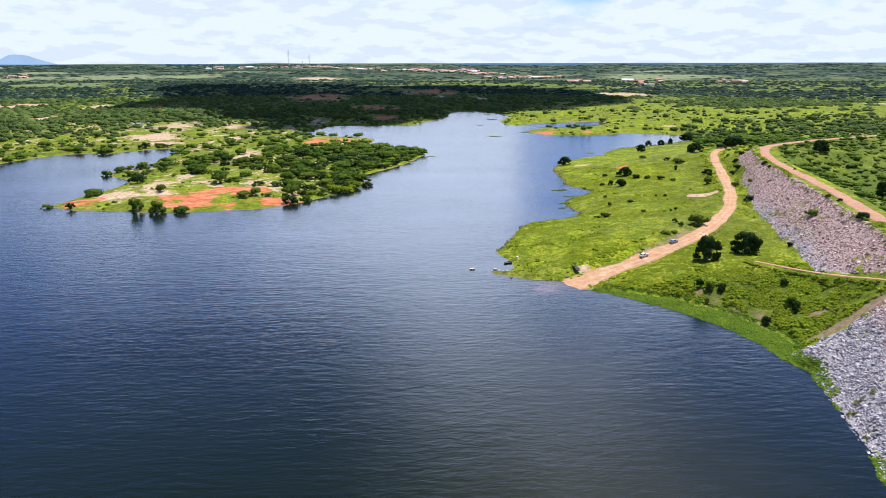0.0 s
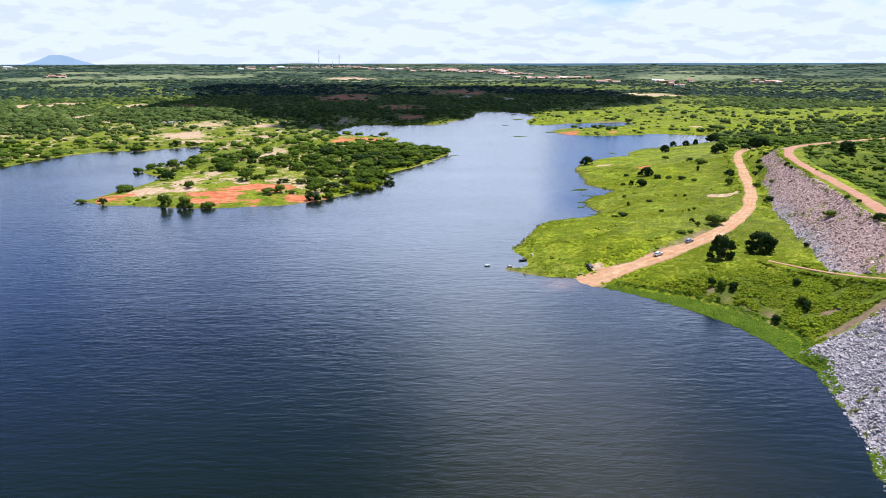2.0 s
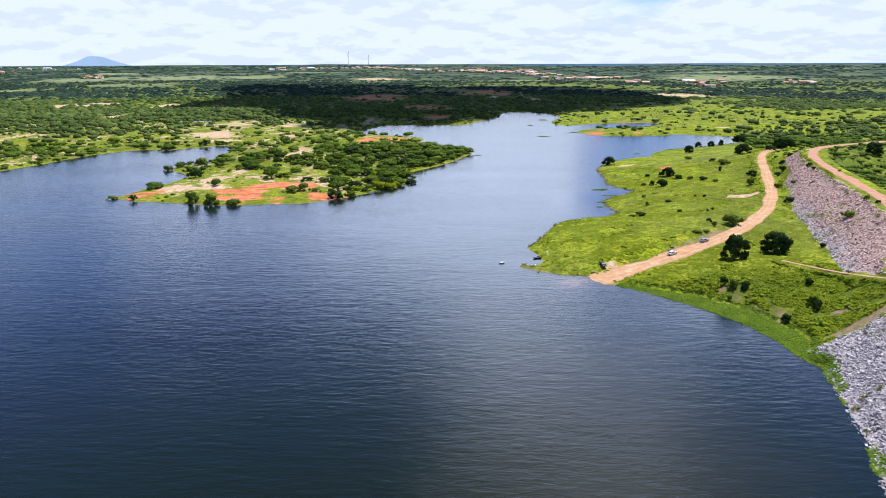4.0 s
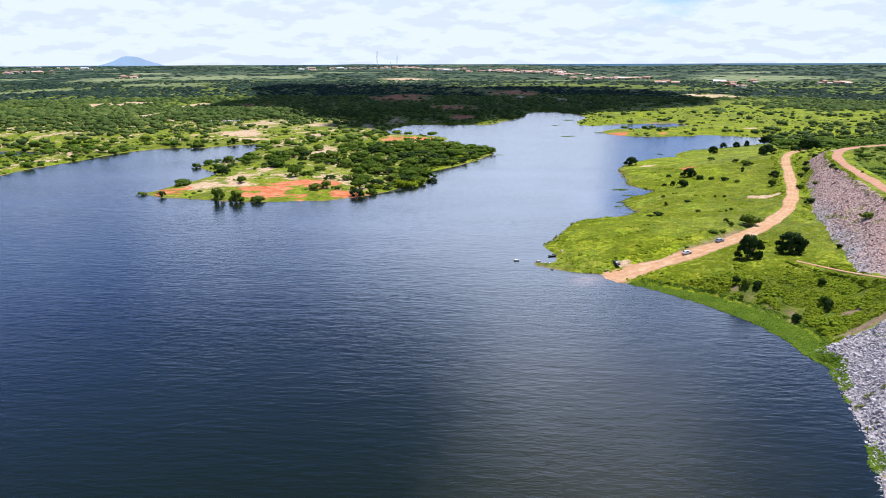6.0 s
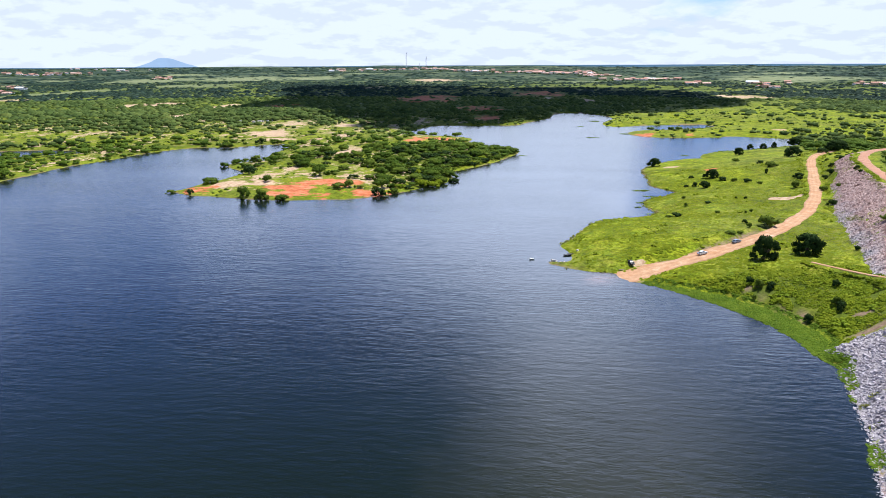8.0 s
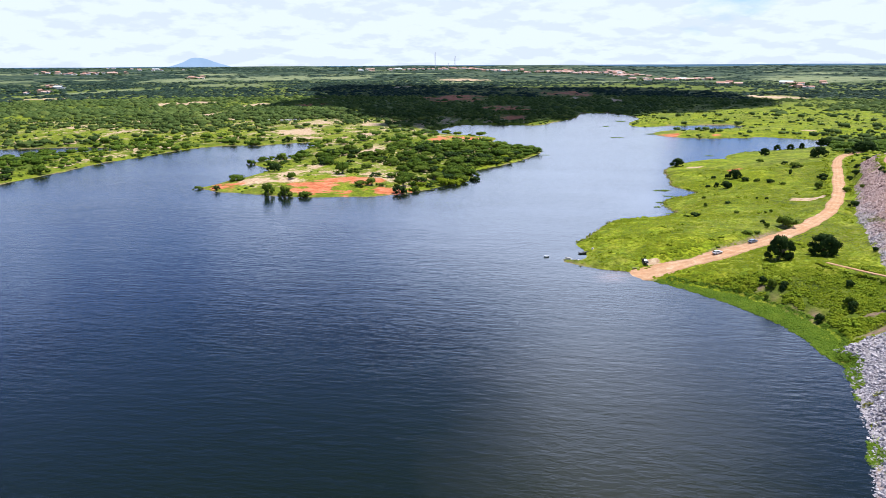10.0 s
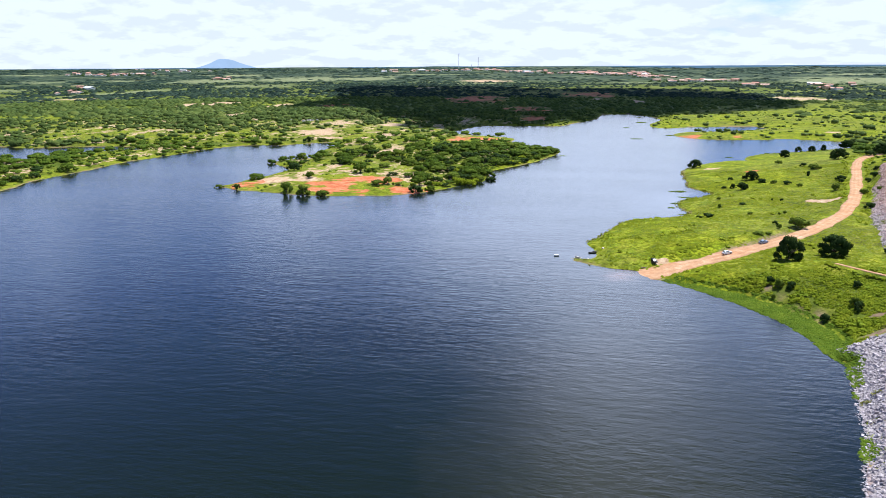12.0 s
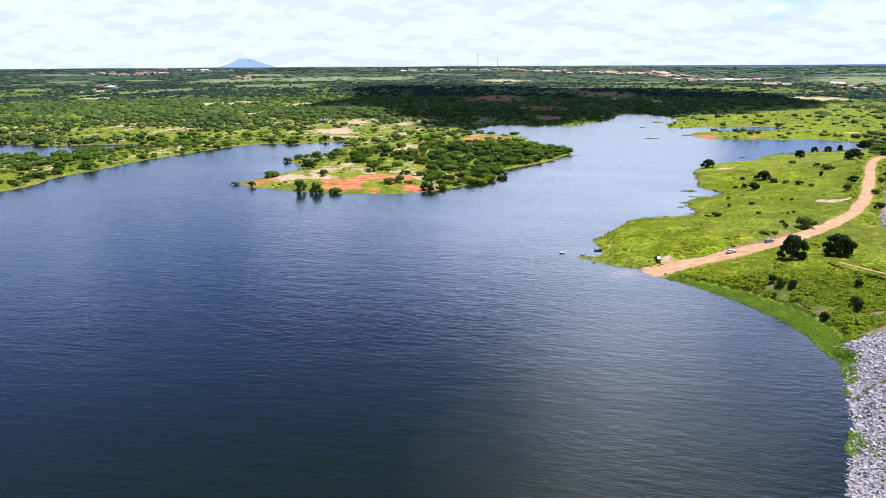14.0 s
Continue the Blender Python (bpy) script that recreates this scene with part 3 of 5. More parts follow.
# town quarters and farmsteads: place, half spread, houses
QUARTERS = [(-889, 3860, 110, 70, 10), (-669, 3900, 150, 90, 16), (-456, 3950, 150, 90, 18), (-203, 3769, 140, 90, 20), (70, 3600, 120, 110, 26), (213, 3500, 95, 120, 28), (352, 3450, 90, 120, 24), (412, 3136, 70, 120, 18),
            (460, 2681, 100, 60, 20), (595, 2722, 66, 50, 12), (554, 2060, 30, 40, 8), (692, 1924, 34, 36, 7), (1071, 2170, 50, 60, 8), (849, 2302, 60, 50, 7), (-2114, 2892, 120, 70, 16), (-1974, 2960, 110, 80, 12),
            (-1361, 2646, 36, 60, 8), (-1163, 1503, 28, 30, 5), (-2146, 3615, 260, 60, 10), (-1354, 1775, 40, 20, 4)]


def blots(x, y, spots, edge=0.6):
    m = np.zeros(x.shape)
    for cx, cy, rx, ry in spots:
        q = np.hypot((x - cx) / rx, (y - cy) / ry) + 0.5 * grain(x, y, 4 + 0.5 * min(rx, ry), 17, 3)
        m = np.maximum(m, 1 - ease(q, 1 - edge, 1 + edge))
    return m


# where the scrub is thick, and where the meadow is open
MEADOW = [(300, 850, 230, 200), (-430, 622, 110, 34), (-590, 790, 110, 70), (-150, 400, 45, 40), (-250, 770, 110, 70), (180, 760, 80, 60), (-165, 650, 60, 60), (420, 1180, 130, 70), (-120, 560, 22, 40)]
THICKET = [(-60, 470, 42, 70), (-25, 545, 40, 60), (-80, 520, 34, 45), (0, 1300, 420, 400), (-520, 1010, 300, 190), (-400, 930, 200, 110), (-800, 1250, 260, 240), (-480, 430, 110, 50), (330, 640, 70, 34), (430, 720, 90, 60),
           (560, 1110, 130, 130), (640, 1400, 200, 150), (390, 650, 120, 40)]


def thickness(x, y):
    b = 0.46 + 0.75 * grain(x, y, 130, 41, 4) + 0.35 * grain(x, y, 34, 45, 2)
    b = b + 0.18 * ease(y, 640, 800) * (x < -120) + 0.12 * (x < 30) * (y < 640) + 0.10 * (x < -210)
    b = b + ease(np.hypot(x, y), 800, 1100) * (0.6 * grain(x, y, 75, 47, 3) + 0.5 * grain(x, y, 260, 48, 2) - 0.15)
    return b - 0.42 * blots(x, y, MEADOW, 0.6) + 0.48 * blots(x, y, THICKET, 0.6)


gx = spread(-350, 300, 2.3, (-4900, 4900), 1.09)
gy = spread(84, 700, 2.3, (-4900, 4900), 1.075)
GX, GY = np.meshgrid(gx, gy)
far = np.hypot(GX, GY)
squeeze = np.minimum(1, 4880 / np.maximum(far, 1))          # the sheet ends in a round horizon
GX, GY = GX * squeeze, GY * squeeze
px, py = GX.ravel(), GY.ravel()
pz, shore, crown, side, damface = lie(px, py)
rows, cols = GX.shape
idx = np.arange(rows * cols).reshape(rows, cols)
quads = np.stack([idx[:-1, :-1], idx[:-1, 1:], idx[1:, 1:], idx[1:, :-1]], -1).reshape(-1, 4)
ground = new("ground", mesh_of("ground", np.stack([px, py, pz], 1), quads, M_GROUND, True))
tagged(ground, "green grass and scrub land with bare red and sandy patches", "ground", kind="structure")


def stony_ground(x, y, z, d, dc, side, face, rough=0.0):
    """Where the dam is faced with broken stone: the lower face down to the water, and the upper face above the footpath."""
    low = (y < 164 + 0.08 * (x - 94) + rough * grain(x, y, 5, 33, 2)) & (d > -6 + 8.5 * ease(y, 148, 155))
    high = face & (z > 9.0 + rough * 0.7 * grain(x, y, 8, 34, 2)) & (x > np.interp(y, [165, 178, 190, 200, 208, 216, 222], [127, 125.5, 124, 121.5, 116.5, 110, 60]) + rough * grain(x, y, 6, 35, 2)) & (y > 165)
    high = high & (off_line(x, y, RAMP_LINE)[0] > 9.5 + 5 * grain(x, y, 14, 36, 2))
    return (side < 0) & (dc > 5.3) & (dc < 62) & (low | high)


RUBBLE = stony_ground(px, py, pz, shore, crown, side, damface).astype(float)
THIN = 0.36 * ease(-px, -40, 10) * ease(py, 330, 380) * (1 - ease(np.hypot(px, py), 900, 1200)) * ease(shore, 2, 12)      # thin, trampled turf lets the sand show
UNDER = 0.85 * ease(thickness(px, py) + 0.25 * grain(px, py, 18, 49, 3), 0.50, 0.95) * ease(np.hypot(px, py), 330, 420) * ease(shore, 4, 14) * (1 - ease(np.hypot(px, py), 1900, 2600)) * np.where((px > 12) & (py < 560), 0.0, 1)
UNDER = np.maximum(UNDER, 0.75 * ((side > 0) & (py < 520) & (crown > 8)) * ease(grain(px, py, 16, 50, 3), -0.5, 0.3))
ramp_off, _, ramp_side = off_line(px, py, RAMP_LINE)
CUT = 0.9 * (1 - ease(np.abs(ramp_off - 4.6), 0.5, 2.3)) * (ramp_side < 0) * ease(px, 58, 66) * (1 - ease(px, 104, 116)) * ease(grain(px, py, 9, 38, 2), -0.3, 0.15)      # cut bank beside the ramp
UNDER = np.maximum(UNDER, 0.55 * (side < 0) * (py < 212 - 0.1 * (px - 60)) * (py > 150) * ease(shore, 9, 12) * (1 - RUBBLE))
# the far mask grows with distance and blends in the hazy wood colour
masks = {"understorey": UNDER, "hazy_outland": ease(np.hypot(px, py), 1700, 3200), "pasture": np.maximum(np.maximum(ease(np.hypot(px, py), 900, 1700), 0.3 * ease(-px, 0, 60)), 0.45 * ((side > 0) & (py < 560) & (crown > 9) & (crown < 320))), "red": np.maximum(blots(px, py, RED, 0.85), 0.85 * blots(px, py, RED_FAR, 0.85)), "sand": np.maximum(np.maximum(0.98 * blots(px, py, SAND_NEAR, 0.85), 1.05 * blots(px, py, SAND_FAR, 0.85)), THIN), "field": blots(px, py, FIELD),
         "rubble": RUBBLE, "mud": np.maximum((1 - ease(shore, -0.5, 0.4 + np.hypot(px, py) / 900)) * ease(grain(px, py, 12, 19, 3), -0.35, 0.2), np.maximum(blots(px, py, SCAR, 0.7), CUT))}
for key, value in masks.items():
    ground.data.attributes.new(key, "FLOAT", "POINT").data.foreach_set("value", value.astype(np.float32))

wx, wy = np.linspace(-1400, 700, 22), np.linspace(-1200, 1250, 26)
WX, WY = np.meshgrid(wx, wy)
widx = np.arange(WX.size).reshape(WX.shape)
water = new("water", mesh_of("water", np.stack([WX.ravel(), WY.ravel(), 0 * WX.ravel()], 1),
                             np.stack([widx[:-1, :-1], widx[:-1, 1:], widx[1:, 1:], widx[1:, :-1]], -1).reshape(-1, 4), M_WATER))
tagged(water, "dark blue rippled water of the reservoir", "water", kind="structure")


def ribbon(name, line, halves, material, lift, seed, label):
    """A dirt road with a worn, uneven edge, cambered and pressed a little into the ground."""
    p = rounded(line, 2, False)
    steps = np.r_[0, np.cumsum(np.hypot(*np.diff(p[:, :2], axis=0).T))]
    s = np.arange(0, steps[-1], 1.6)
    c = np.stack([np.interp(s, steps, p[:, k]) for k in range(3)], 1)
    d = np.gradient(c[:, :2], axis=0)
    d /= np.linalg.norm(d, axis=1)[:, None]
    right = np.stack([d[:, 1], -d[:, 0]], 1)
    across = np.array([-1.12, -1.0, -0.62, -0.35, 0.0, 0.35, 0.62, 1.0, 1.12])
    drop = np.array([-0.5, 0.0, -0.05, 0.02, 0.06, 0.02, -0.05, 0.0, -0.5])
    vs = []
    for i in range(len(s)):
        wob = 1 + 0.36 * grain(s[i], np.where(across < 0, 7.0, 93.0), 7, seed, 3)
        half = np.interp(s[i] / s[-1], [0, 0.12, 0.4, 1], halves)
        off = across * half * wob
        xy = c[i, :2] + off[:, None] * right[i]
        vs.append(np.column_stack([xy, c[i, 2] + lift + drop + 0.03 * grain(xy[:, 0], xy[:, 1], 1.5, seed + 3, 2)]))
    k = len(across)
    i = np.arange(len(s) * k).reshape(len(s), k)
    f = np.stack([i[:-1, :-1], i[:-1, 1:], i[1:, 1:], i[1:, :-1]], -1).reshape(-1, 4)
    ob = new(name, mesh_of(name, np.vstack(vs), f, material, True))
    worn = np.tile([1.0, 0.8, 0.1, 0.55, 0.0, 0.55, 0.1, 0.8, 1.0], len(s)) * (0.7 + 0.6 * grain(np.vstack(vs)[:, 0], np.vstack(vs)[:, 1], 4, seed + 5, 3))
    ob.data.attributes.new("rut", "FLOAT", "POINT").data.foreach_set("value", np.clip(worn, 0, 1).astype(np.float32))
    return tagged(ob, label, "road", kind="structure")


ribbon("road", RAMP, (5.8, 3.9, 2.9, 2.4), M_ROAD, 0.06, 21, "pale earth road running down into the water")
ribbon("road", CREST_ROAD, (2.7, 2.7, 2.7, 2.3), M_CROWN, 0.06, 22, "reddish earth road along the crown of the dam")
ribbon("road", TRACK, (0.5, 0.6, 0.7, 0.9), M_ROAD, 0.04, 23, "narrow sandy footpath across the bank")

# ---- plants ----
def part(name, verts, faces, material, parent, label="", smooth=False, normals=None):
    ob = new(name, mesh_of(name, verts, faces, material, smooth, normals))
    ob.parent = parent
    return tagged(ob, label)


def crown_shape(seed, cards, leaf, lumps=16, low=0.25, seg=5, reach=0.78, size=(0.17, 0.31), flat=1.0, up=0.0):
    """Leafy crown of radius 1 and height 1: a lopsided heap of leafy clumps, each hung with small leaf sprays.
    low: the share of clumps that hang down round the skirt; up: how far soft leaves turn to the sky. Gives points, faces and the way the leaves face."""
    g = np.random.default_rng(seed)
    a = np.arange(lumps) * 2.39996 + g.uniform(-0.5, 0.5, lumps)
    r = np.sqrt((np.arange(lumps) + 0.5) / lumps) * reach
    r = r * (1 + 0.20 * np.sin(2 * a + g.uniform(0, 6)) + 0.14 * np.sin(3 * a + g.uniform(0, 6))) * g.uniform(0.85, 1.1, lumps)
    rad = g.uniform(*size, lumps) * (1.2 - 0.35 * r)
    cz = 0.27 + 0.53 * (1 - (r / 0.95) ** 2) + 0.10 * g.uniform(-1, 1, lumps)
    hang = g.uniform(0, 1, lumps) < low
    cz = np.where(hang & (r > 0.3), 0.10 + (cz - 0.10) * g.uniform(0, 0.9, lumps), cz)
    c = np.stack([r * np.cos(a), r * np.sin(a), np.minimum(cz, 0.97 - flat * rad)], 1)
    mid = np.array([0.0, 0.0, 0.28])
    # the dense inside of each clump
    th, ph = np.meshgrid(np.arange(seg) * 6.28318 / seg, np.array([0.02, 0.85, 1.6, 2.4]))
    ball = np.stack([np.sin(ph) * np.cos(th), np.sin(ph) * np.sin(th), 0.85 * flat * np.cos(ph)], -1).reshape(-1, 3)
    n0 = len(ball)
    bumpy = 1 + 0.20 * g.uniform(-1, 1, (lumps, n0, 1))
    verts = (c[:, None] + ball[None] * bumpy * (0.92 * rad)[:, None, None]).reshape(-1, 3)
    out = np.repeat(c - mid, n0, 0)
    norms = np.tile(ball, (lumps, 1)) * 0.9 + 0.6 * out / (np.linalg.norm(out, axis=1)[:, None] + 1e-6)
    q = np.arange(n0).reshape(4, seg)
    nxt = np.roll(q, -1, 1)
    one = np.stack([q[:-1], q[1:], nxt[1:], nxt[:-1]], -1).reshape(-1, 4)
    faces = (one[None] + (np.arange(lumps) * n0)[:, None, None]).reshape(-1, 4)
    if cards:
        k = g.choice(lumps, cards, p=rad ** 2 / (rad ** 2).sum())
        d = g.normal(size=(cards, 3)) + np.array([0, 0, 0.3]) + 1.3 * (c[k] - mid) * np.array([1, 1, 0.5])
        d /= np.linalg.norm(d, axis=1)[:, None]
        p = c[k] + d * np.array([1, 1, flat]) * (rad[k] * g.uniform(0.82, 1.25, cards))[:, None]
        n = d + 0.7 * g.normal(size=(cards, 3))
        n *= np.sign((n * d).sum(1))[:, None]
        n /= np.linalg.norm(n, axis=1)[:, None]
        u = np.cross(n, g.normal(size=(cards, 3)))
        u /= np.linalg.norm(u, axis=1)[:, None]
        w = np.cross(n, u)
        s = (leaf * g.uniform(0.6, 1.35, cards))[:, None]
        corner = np.stack([p + s * u, p + 0.62 * s * w + 0.1 * s * n, p - s * u, p - 0.62 * s * w + 0.12 * s * n], 1).reshape(-1, 3)
        o = p - mid
        face_way = np.repeat(0.8 * d + 0.5 * o / np.linalg.norm(o, axis=1)[:, None] + 0.35 * n, 4, 0)
        faces = np.vstack([faces, np.arange(4 * cards).reshape(-1, 4) + len(verts)])
        verts, norms = np.vstack([verts, corner]), np.vstack([norms, face_way])
    norms = norms / np.linalg.norm(norms, axis=1)[:, None] + np.array([0, 0, up])
    return verts, faces, norms / np.linalg.norm(norms, axis=1)[:, None]


def dome_shape(seed, seg, rings):
    """A far bush of radius 1: an uneven, jagged dome."""
    g = np.random.default_rng(seed)
    prof = [(0.98, -0.15), (0.96, 0.30), (0.62, 0.68), (0.3, 0.88)][:rings]
    v = []
    for rr, zz in prof:
        t = np.arange(seg) * 6.283 / seg + g.uniform(0, 0.7)
        k = 1 + 0.30 * g.uniform(-1, 1, seg)
        v.append(np.stack([rr * k * np.cos(t), rr * k * np.sin(t), zz + 0.16 * g.uniform(-1, 1, seg) * (zz > 0)], 1))
    top = np.array([[0.1 * g.normal(), 0.1 * g.normal(), 0.92]])
    v.append(np.repeat(top, seg, 0) + 0.05 * g.normal(size=(seg, 3)))
    q = np.arange(seg * (rings + 1)).reshape(rings + 1, seg)
    nxt = np.roll(q, -1, 1)
    return np.vstack(v), np.stack([q[:-1], nxt[:-1], nxt[1:], q[1:]], -1).reshape(-1, 4)


def mound_shape(seed):
    """A low cushion of grass with gentle, uneven sides."""
    g = np.random.default_rng(seed)
    v = []
    for rr, zz in ((1.25, -0.2), (0.72, 0.55), (0.12, 0.95)):
        t = np.arange(5) * 1.2566 + g.uniform(0, 0.7)
        k = 1 + 0.3 * g.uniform(-1, 1, 5)
        v.append(np.stack([rr * k * np.cos(t), rr * k * np.sin(t), zz + 0.2 * g.uniform(-1, 1, 5) * (zz > 0)], 1))
    q = np.arange(15).reshape(3, 5)
    nxt = np.roll(q, -1, 1)
    v = np.vstack(v)
    way = v * np.array([0.45, 0.45, 0]) + np.array([0, 0, 1.0])
    return v, np.stack([q[:-1], nxt[:-1], nxt[1:], q[1:]], -1).reshape(-1, 4), way


def strew(name, shapes, x, y, z, r, h, material, seed, label, category, smooth=False, tilt=0.0):
    """Many small growths or stones, past counting, as one piece."""
    g = np.random.default_rng(seed)
    pick = g.integers(0, len(shapes), len(x))
    leafy_way = all(len(form) > 2 for form in shapes)
    vs, fs, ns, base = [], [], [], 0
    for k, form in enumerate(shapes):
        v, f = form[:2]
        on = np.nonzero(pick == k)[0]
        if not len(on):
            continue
        t = g.uniform(0, 6.283, len(on))
        c, s = np.cos(t)[:, None], np.sin(t)[:, None]
        X = (v[:, 0] * c - v[:, 1] * s) * r[on][:, None]
        Y = (v[:, 0] * s + v[:, 1] * c) * (r[on] * g.uniform(0.75, 1.25, len(on)))[:, None]
        Z = v[:, 2] * h[on][:, None] + tilt * (X * g.normal(size=(len(on), 1)) + Y * g.normal(size=(len(on), 1)))
        vs.append(np.stack([X + x[on][:, None], Y + y[on][:, None], Z + z[on][:, None]], -1).reshape(-1, 3))
        fs.append((f[None] + (base + np.arange(len(on)) * len(v))[:, None, None]).reshape(-1, f.shape[1]))
        base += len(on) * len(v)
        if leafy_way:
            n = form[2]
            up = n[:, 2] * (r[on] / h[on])[:, None]
            ns.append(np.stack([n[:, 0] * c - n[:, 1] * s, n[:, 0] * s + n[:, 1] * c, up], -1).reshape(-1, 3))
    way = None
    if leafy_way:
        way = np.vstack(ns)
        way /= np.linalg.norm(way, axis=1)[:, None]
    ob = new(name, mesh_of(name, np.vstack(vs), np.vstack(fs), material, smooth, way))
    return tagged(ob, label, category, kind="stuff")


def limb(p0, p1, r0, r1, seg=6):
    """A tapered, slightly bent limb as quads."""
    p0, p1 = np.array(p0, float), np.array(p1, float)
    ax = (p1 - p0) / np.linalg.norm(p1 - p0)
    u = np.cross(ax, (0.3, 0.9, 0.2))
    u /= np.linalg.norm(u)
    w = np.cross(ax, u)
    v = []
    for k, f in enumerate((0, 0.35, 0.7, 1.0)):
        c = p0 + (p1 - p0) * f + u * (0.06 * math.sin(3.1 * f + p1[0]) * np.linalg.norm(p1 - p0))
        t = np.arange(seg) * 6.283 / seg
        v.append(c + (r0 + (r1 - r0) * f) * (np.cos(t)[:, None] * u + np.sin(t)[:, None] * w))
    q = np.arange(4 * seg).reshape(4, seg)
    nxt = np.roll(q, -1, 1)
    return np.vstack(v), np.stack([q[:-1], nxt[:-1], nxt[1:], q[1:]], -1).reshape(-1, 4)


def join(pieces):
    v, f, n = [], [], 0
    for a, b in pieces:
        v.append(a)
        f.append(b + n)
        n += len(a)
    return np.vstack(v), np.vstack(f)


def make_tree(name, seed, cards, leaf, material, label, category, group, lumps=16, low=0.25, reach=0.78, size=(0.17, 0.31), flat=1.0):
    """A broad, low-branching tree of radius 1 and height 1 with its foot at the origin."""
    g = np.random.default_rng(seed)
    ob = tagged(new(name), label, category, group)
    bits = [limb((0, 0, -0.12), (0.03, 0.02, 0.34), 0.055, 0.04, 5)]
    for k in range(5):
        a = k * 1.257 + g.uniform(-0.4, 0.4)
        bits.append(limb((0.02, 0.01, g.uniform(0.05, 0.25)), (0.6 * math.cos(a), 0.6 * math.sin(a), g.uniform(0.45, 0.65)), 0.032, 0.010, 4))
    v, f = join(bits)
    part("trunk", v, f, M_BARK, ob, "grey branching trunk", True)
    v, f, n = crown_shape(seed + 50, cards, leaf, lumps, low, 6 if lumps > 20 else 5, reach, size, flat)
    part("crown", v, f, material, ob, "", True, n)
    return ob


M_TREE = leafy("dark_tree_leaves", (0.011, 0.026, 0.006), (0.023, 0.045, 0.009), (0.050, 0.080, 0.014), True, 0.08, 0.7)
M_OLIVE = leafy("olive_leaves", (0.045, 0.076, 0.009), (0.095, 0.135, 0.014), (0.175, 0.205, 0.028), True, 0.25, 0.7)
# leaf colour cooled towards blue, standing in for hazy air
M_HAZYWOOD = leafy("hazy_far_wood_leaves", (0.010, 0.022, 0.018), (0.022, 0.041, 0.027), (0.060, 0.084, 0.040), True, 0.08, 0.12, 0.006)


def height_at(x, y):
    return lie(np.atleast_1d(x), np.atleast_1d(y))[0]


# trees and shrubs that stand apart: place, half width, height
BANK_TREES = [(97, 227, 4.7, 8.6), (113, 231, 5.5, 7.6), (112, 483, 4.6, 6.2), (184, 527, 3.8, 6.0), (211, 582, 3.1, 4.7), (217, 569, 3.1, 4.6), (228, 576, 2.1, 5.2), (265, 627, 6.4, 7.5), (194, 454, 5.0, 7.0),
              (131, 410, 4.4, 5.4), (120, 385, 3.4, 4.2), (226, 464, 7.4, 7.4), (251, 405, 5.6, 7.0), (219, 305, 4.4, 8.8)]
BANK_SHRUBS = [(134, 399, 2.5, 2.1), (139, 394, 2.1, 1.8), (161, 406, 1.2, 2.6), (168, 422, 1.2, 2.2), (159, 359, 3.0, 3.6), (170, 384, 2.5, 2.5), (167, 374, 1.7, 2.1), (106, 270, 1.3, 2.0),
               (107, 278, 1.1, 1.6), (117, 394, 1.5, 2.6), (97, 334, 1.0, 2.0), (86, 307, 3.0, 1.8), (155, 308, 2.3, 2.6), (166, 343, 2.3, 2.4), (184, 376, 2.1, 2.4), (213, 456, 3.4, 3.2),
               (147, 248, 2.7, 2.4), (146, 220, 2.2, 2.4), (86, 208, 1.4, 2.0), (88, 205, 1.7, 2.6), (91, 203, 1.7, 2.2), (108, 198, 1.4, 2.0), (103, 186, 1.7, 2.8), (103, 183, 1.6, 2.4), (94, 182, 1.4, 2.3), (85, 200, 0.8, 1.5)]
MEADOW_SHRUBS = [(114, 272, 4.2, 4.4), (100, 351, 1.2, 1.4), (108, 335, 1.7, 1.0), (105, 309, 1.6, 1.2), (123, 340, 0.9, 1.0), (127, 338, 1.0, 1.1), (116, 304, 0.7, 1.0), (119, 306, 1.0, 1.3), (144, 387, 2.4, 1.8), (160, 459, 2.6, 2.2),
                 (170, 424, 4.2, 3.0), (168, 437, 2.0, 2.0), (96, 261, 2.2, 0.9), (100, 262, 1.6, 0.9), (121, 418, 1.8, 1.6), (82, 305, 1.8, 1.2), (148, 379, 1.9, 1.4), (113, 397, 1.5, 1.2)]
CREST_SHRUBS = [(181, 344, 1.6, 1.8), (178, 334, 1.2, 1.3), (157, 255, 1.5, 1.7), (157, 248, 1.1, 1.2), (149, 223, 1.3, 1.4), (184, 322, 0.9, 1.0), (180, 373, 2.0, 2.2), (184, 375, 1.8, 2.0), (169, 334, 1.6, 1.8), (192, 394, 2.2, 2.4), (211, 424, 2.0, 2.2), (156, 310, 1.7, 1.9), (167, 344, 1.5, 1.7), (131, 234, 1.3, 1.4)]      # low bushes along the top and the far end of the stone bank
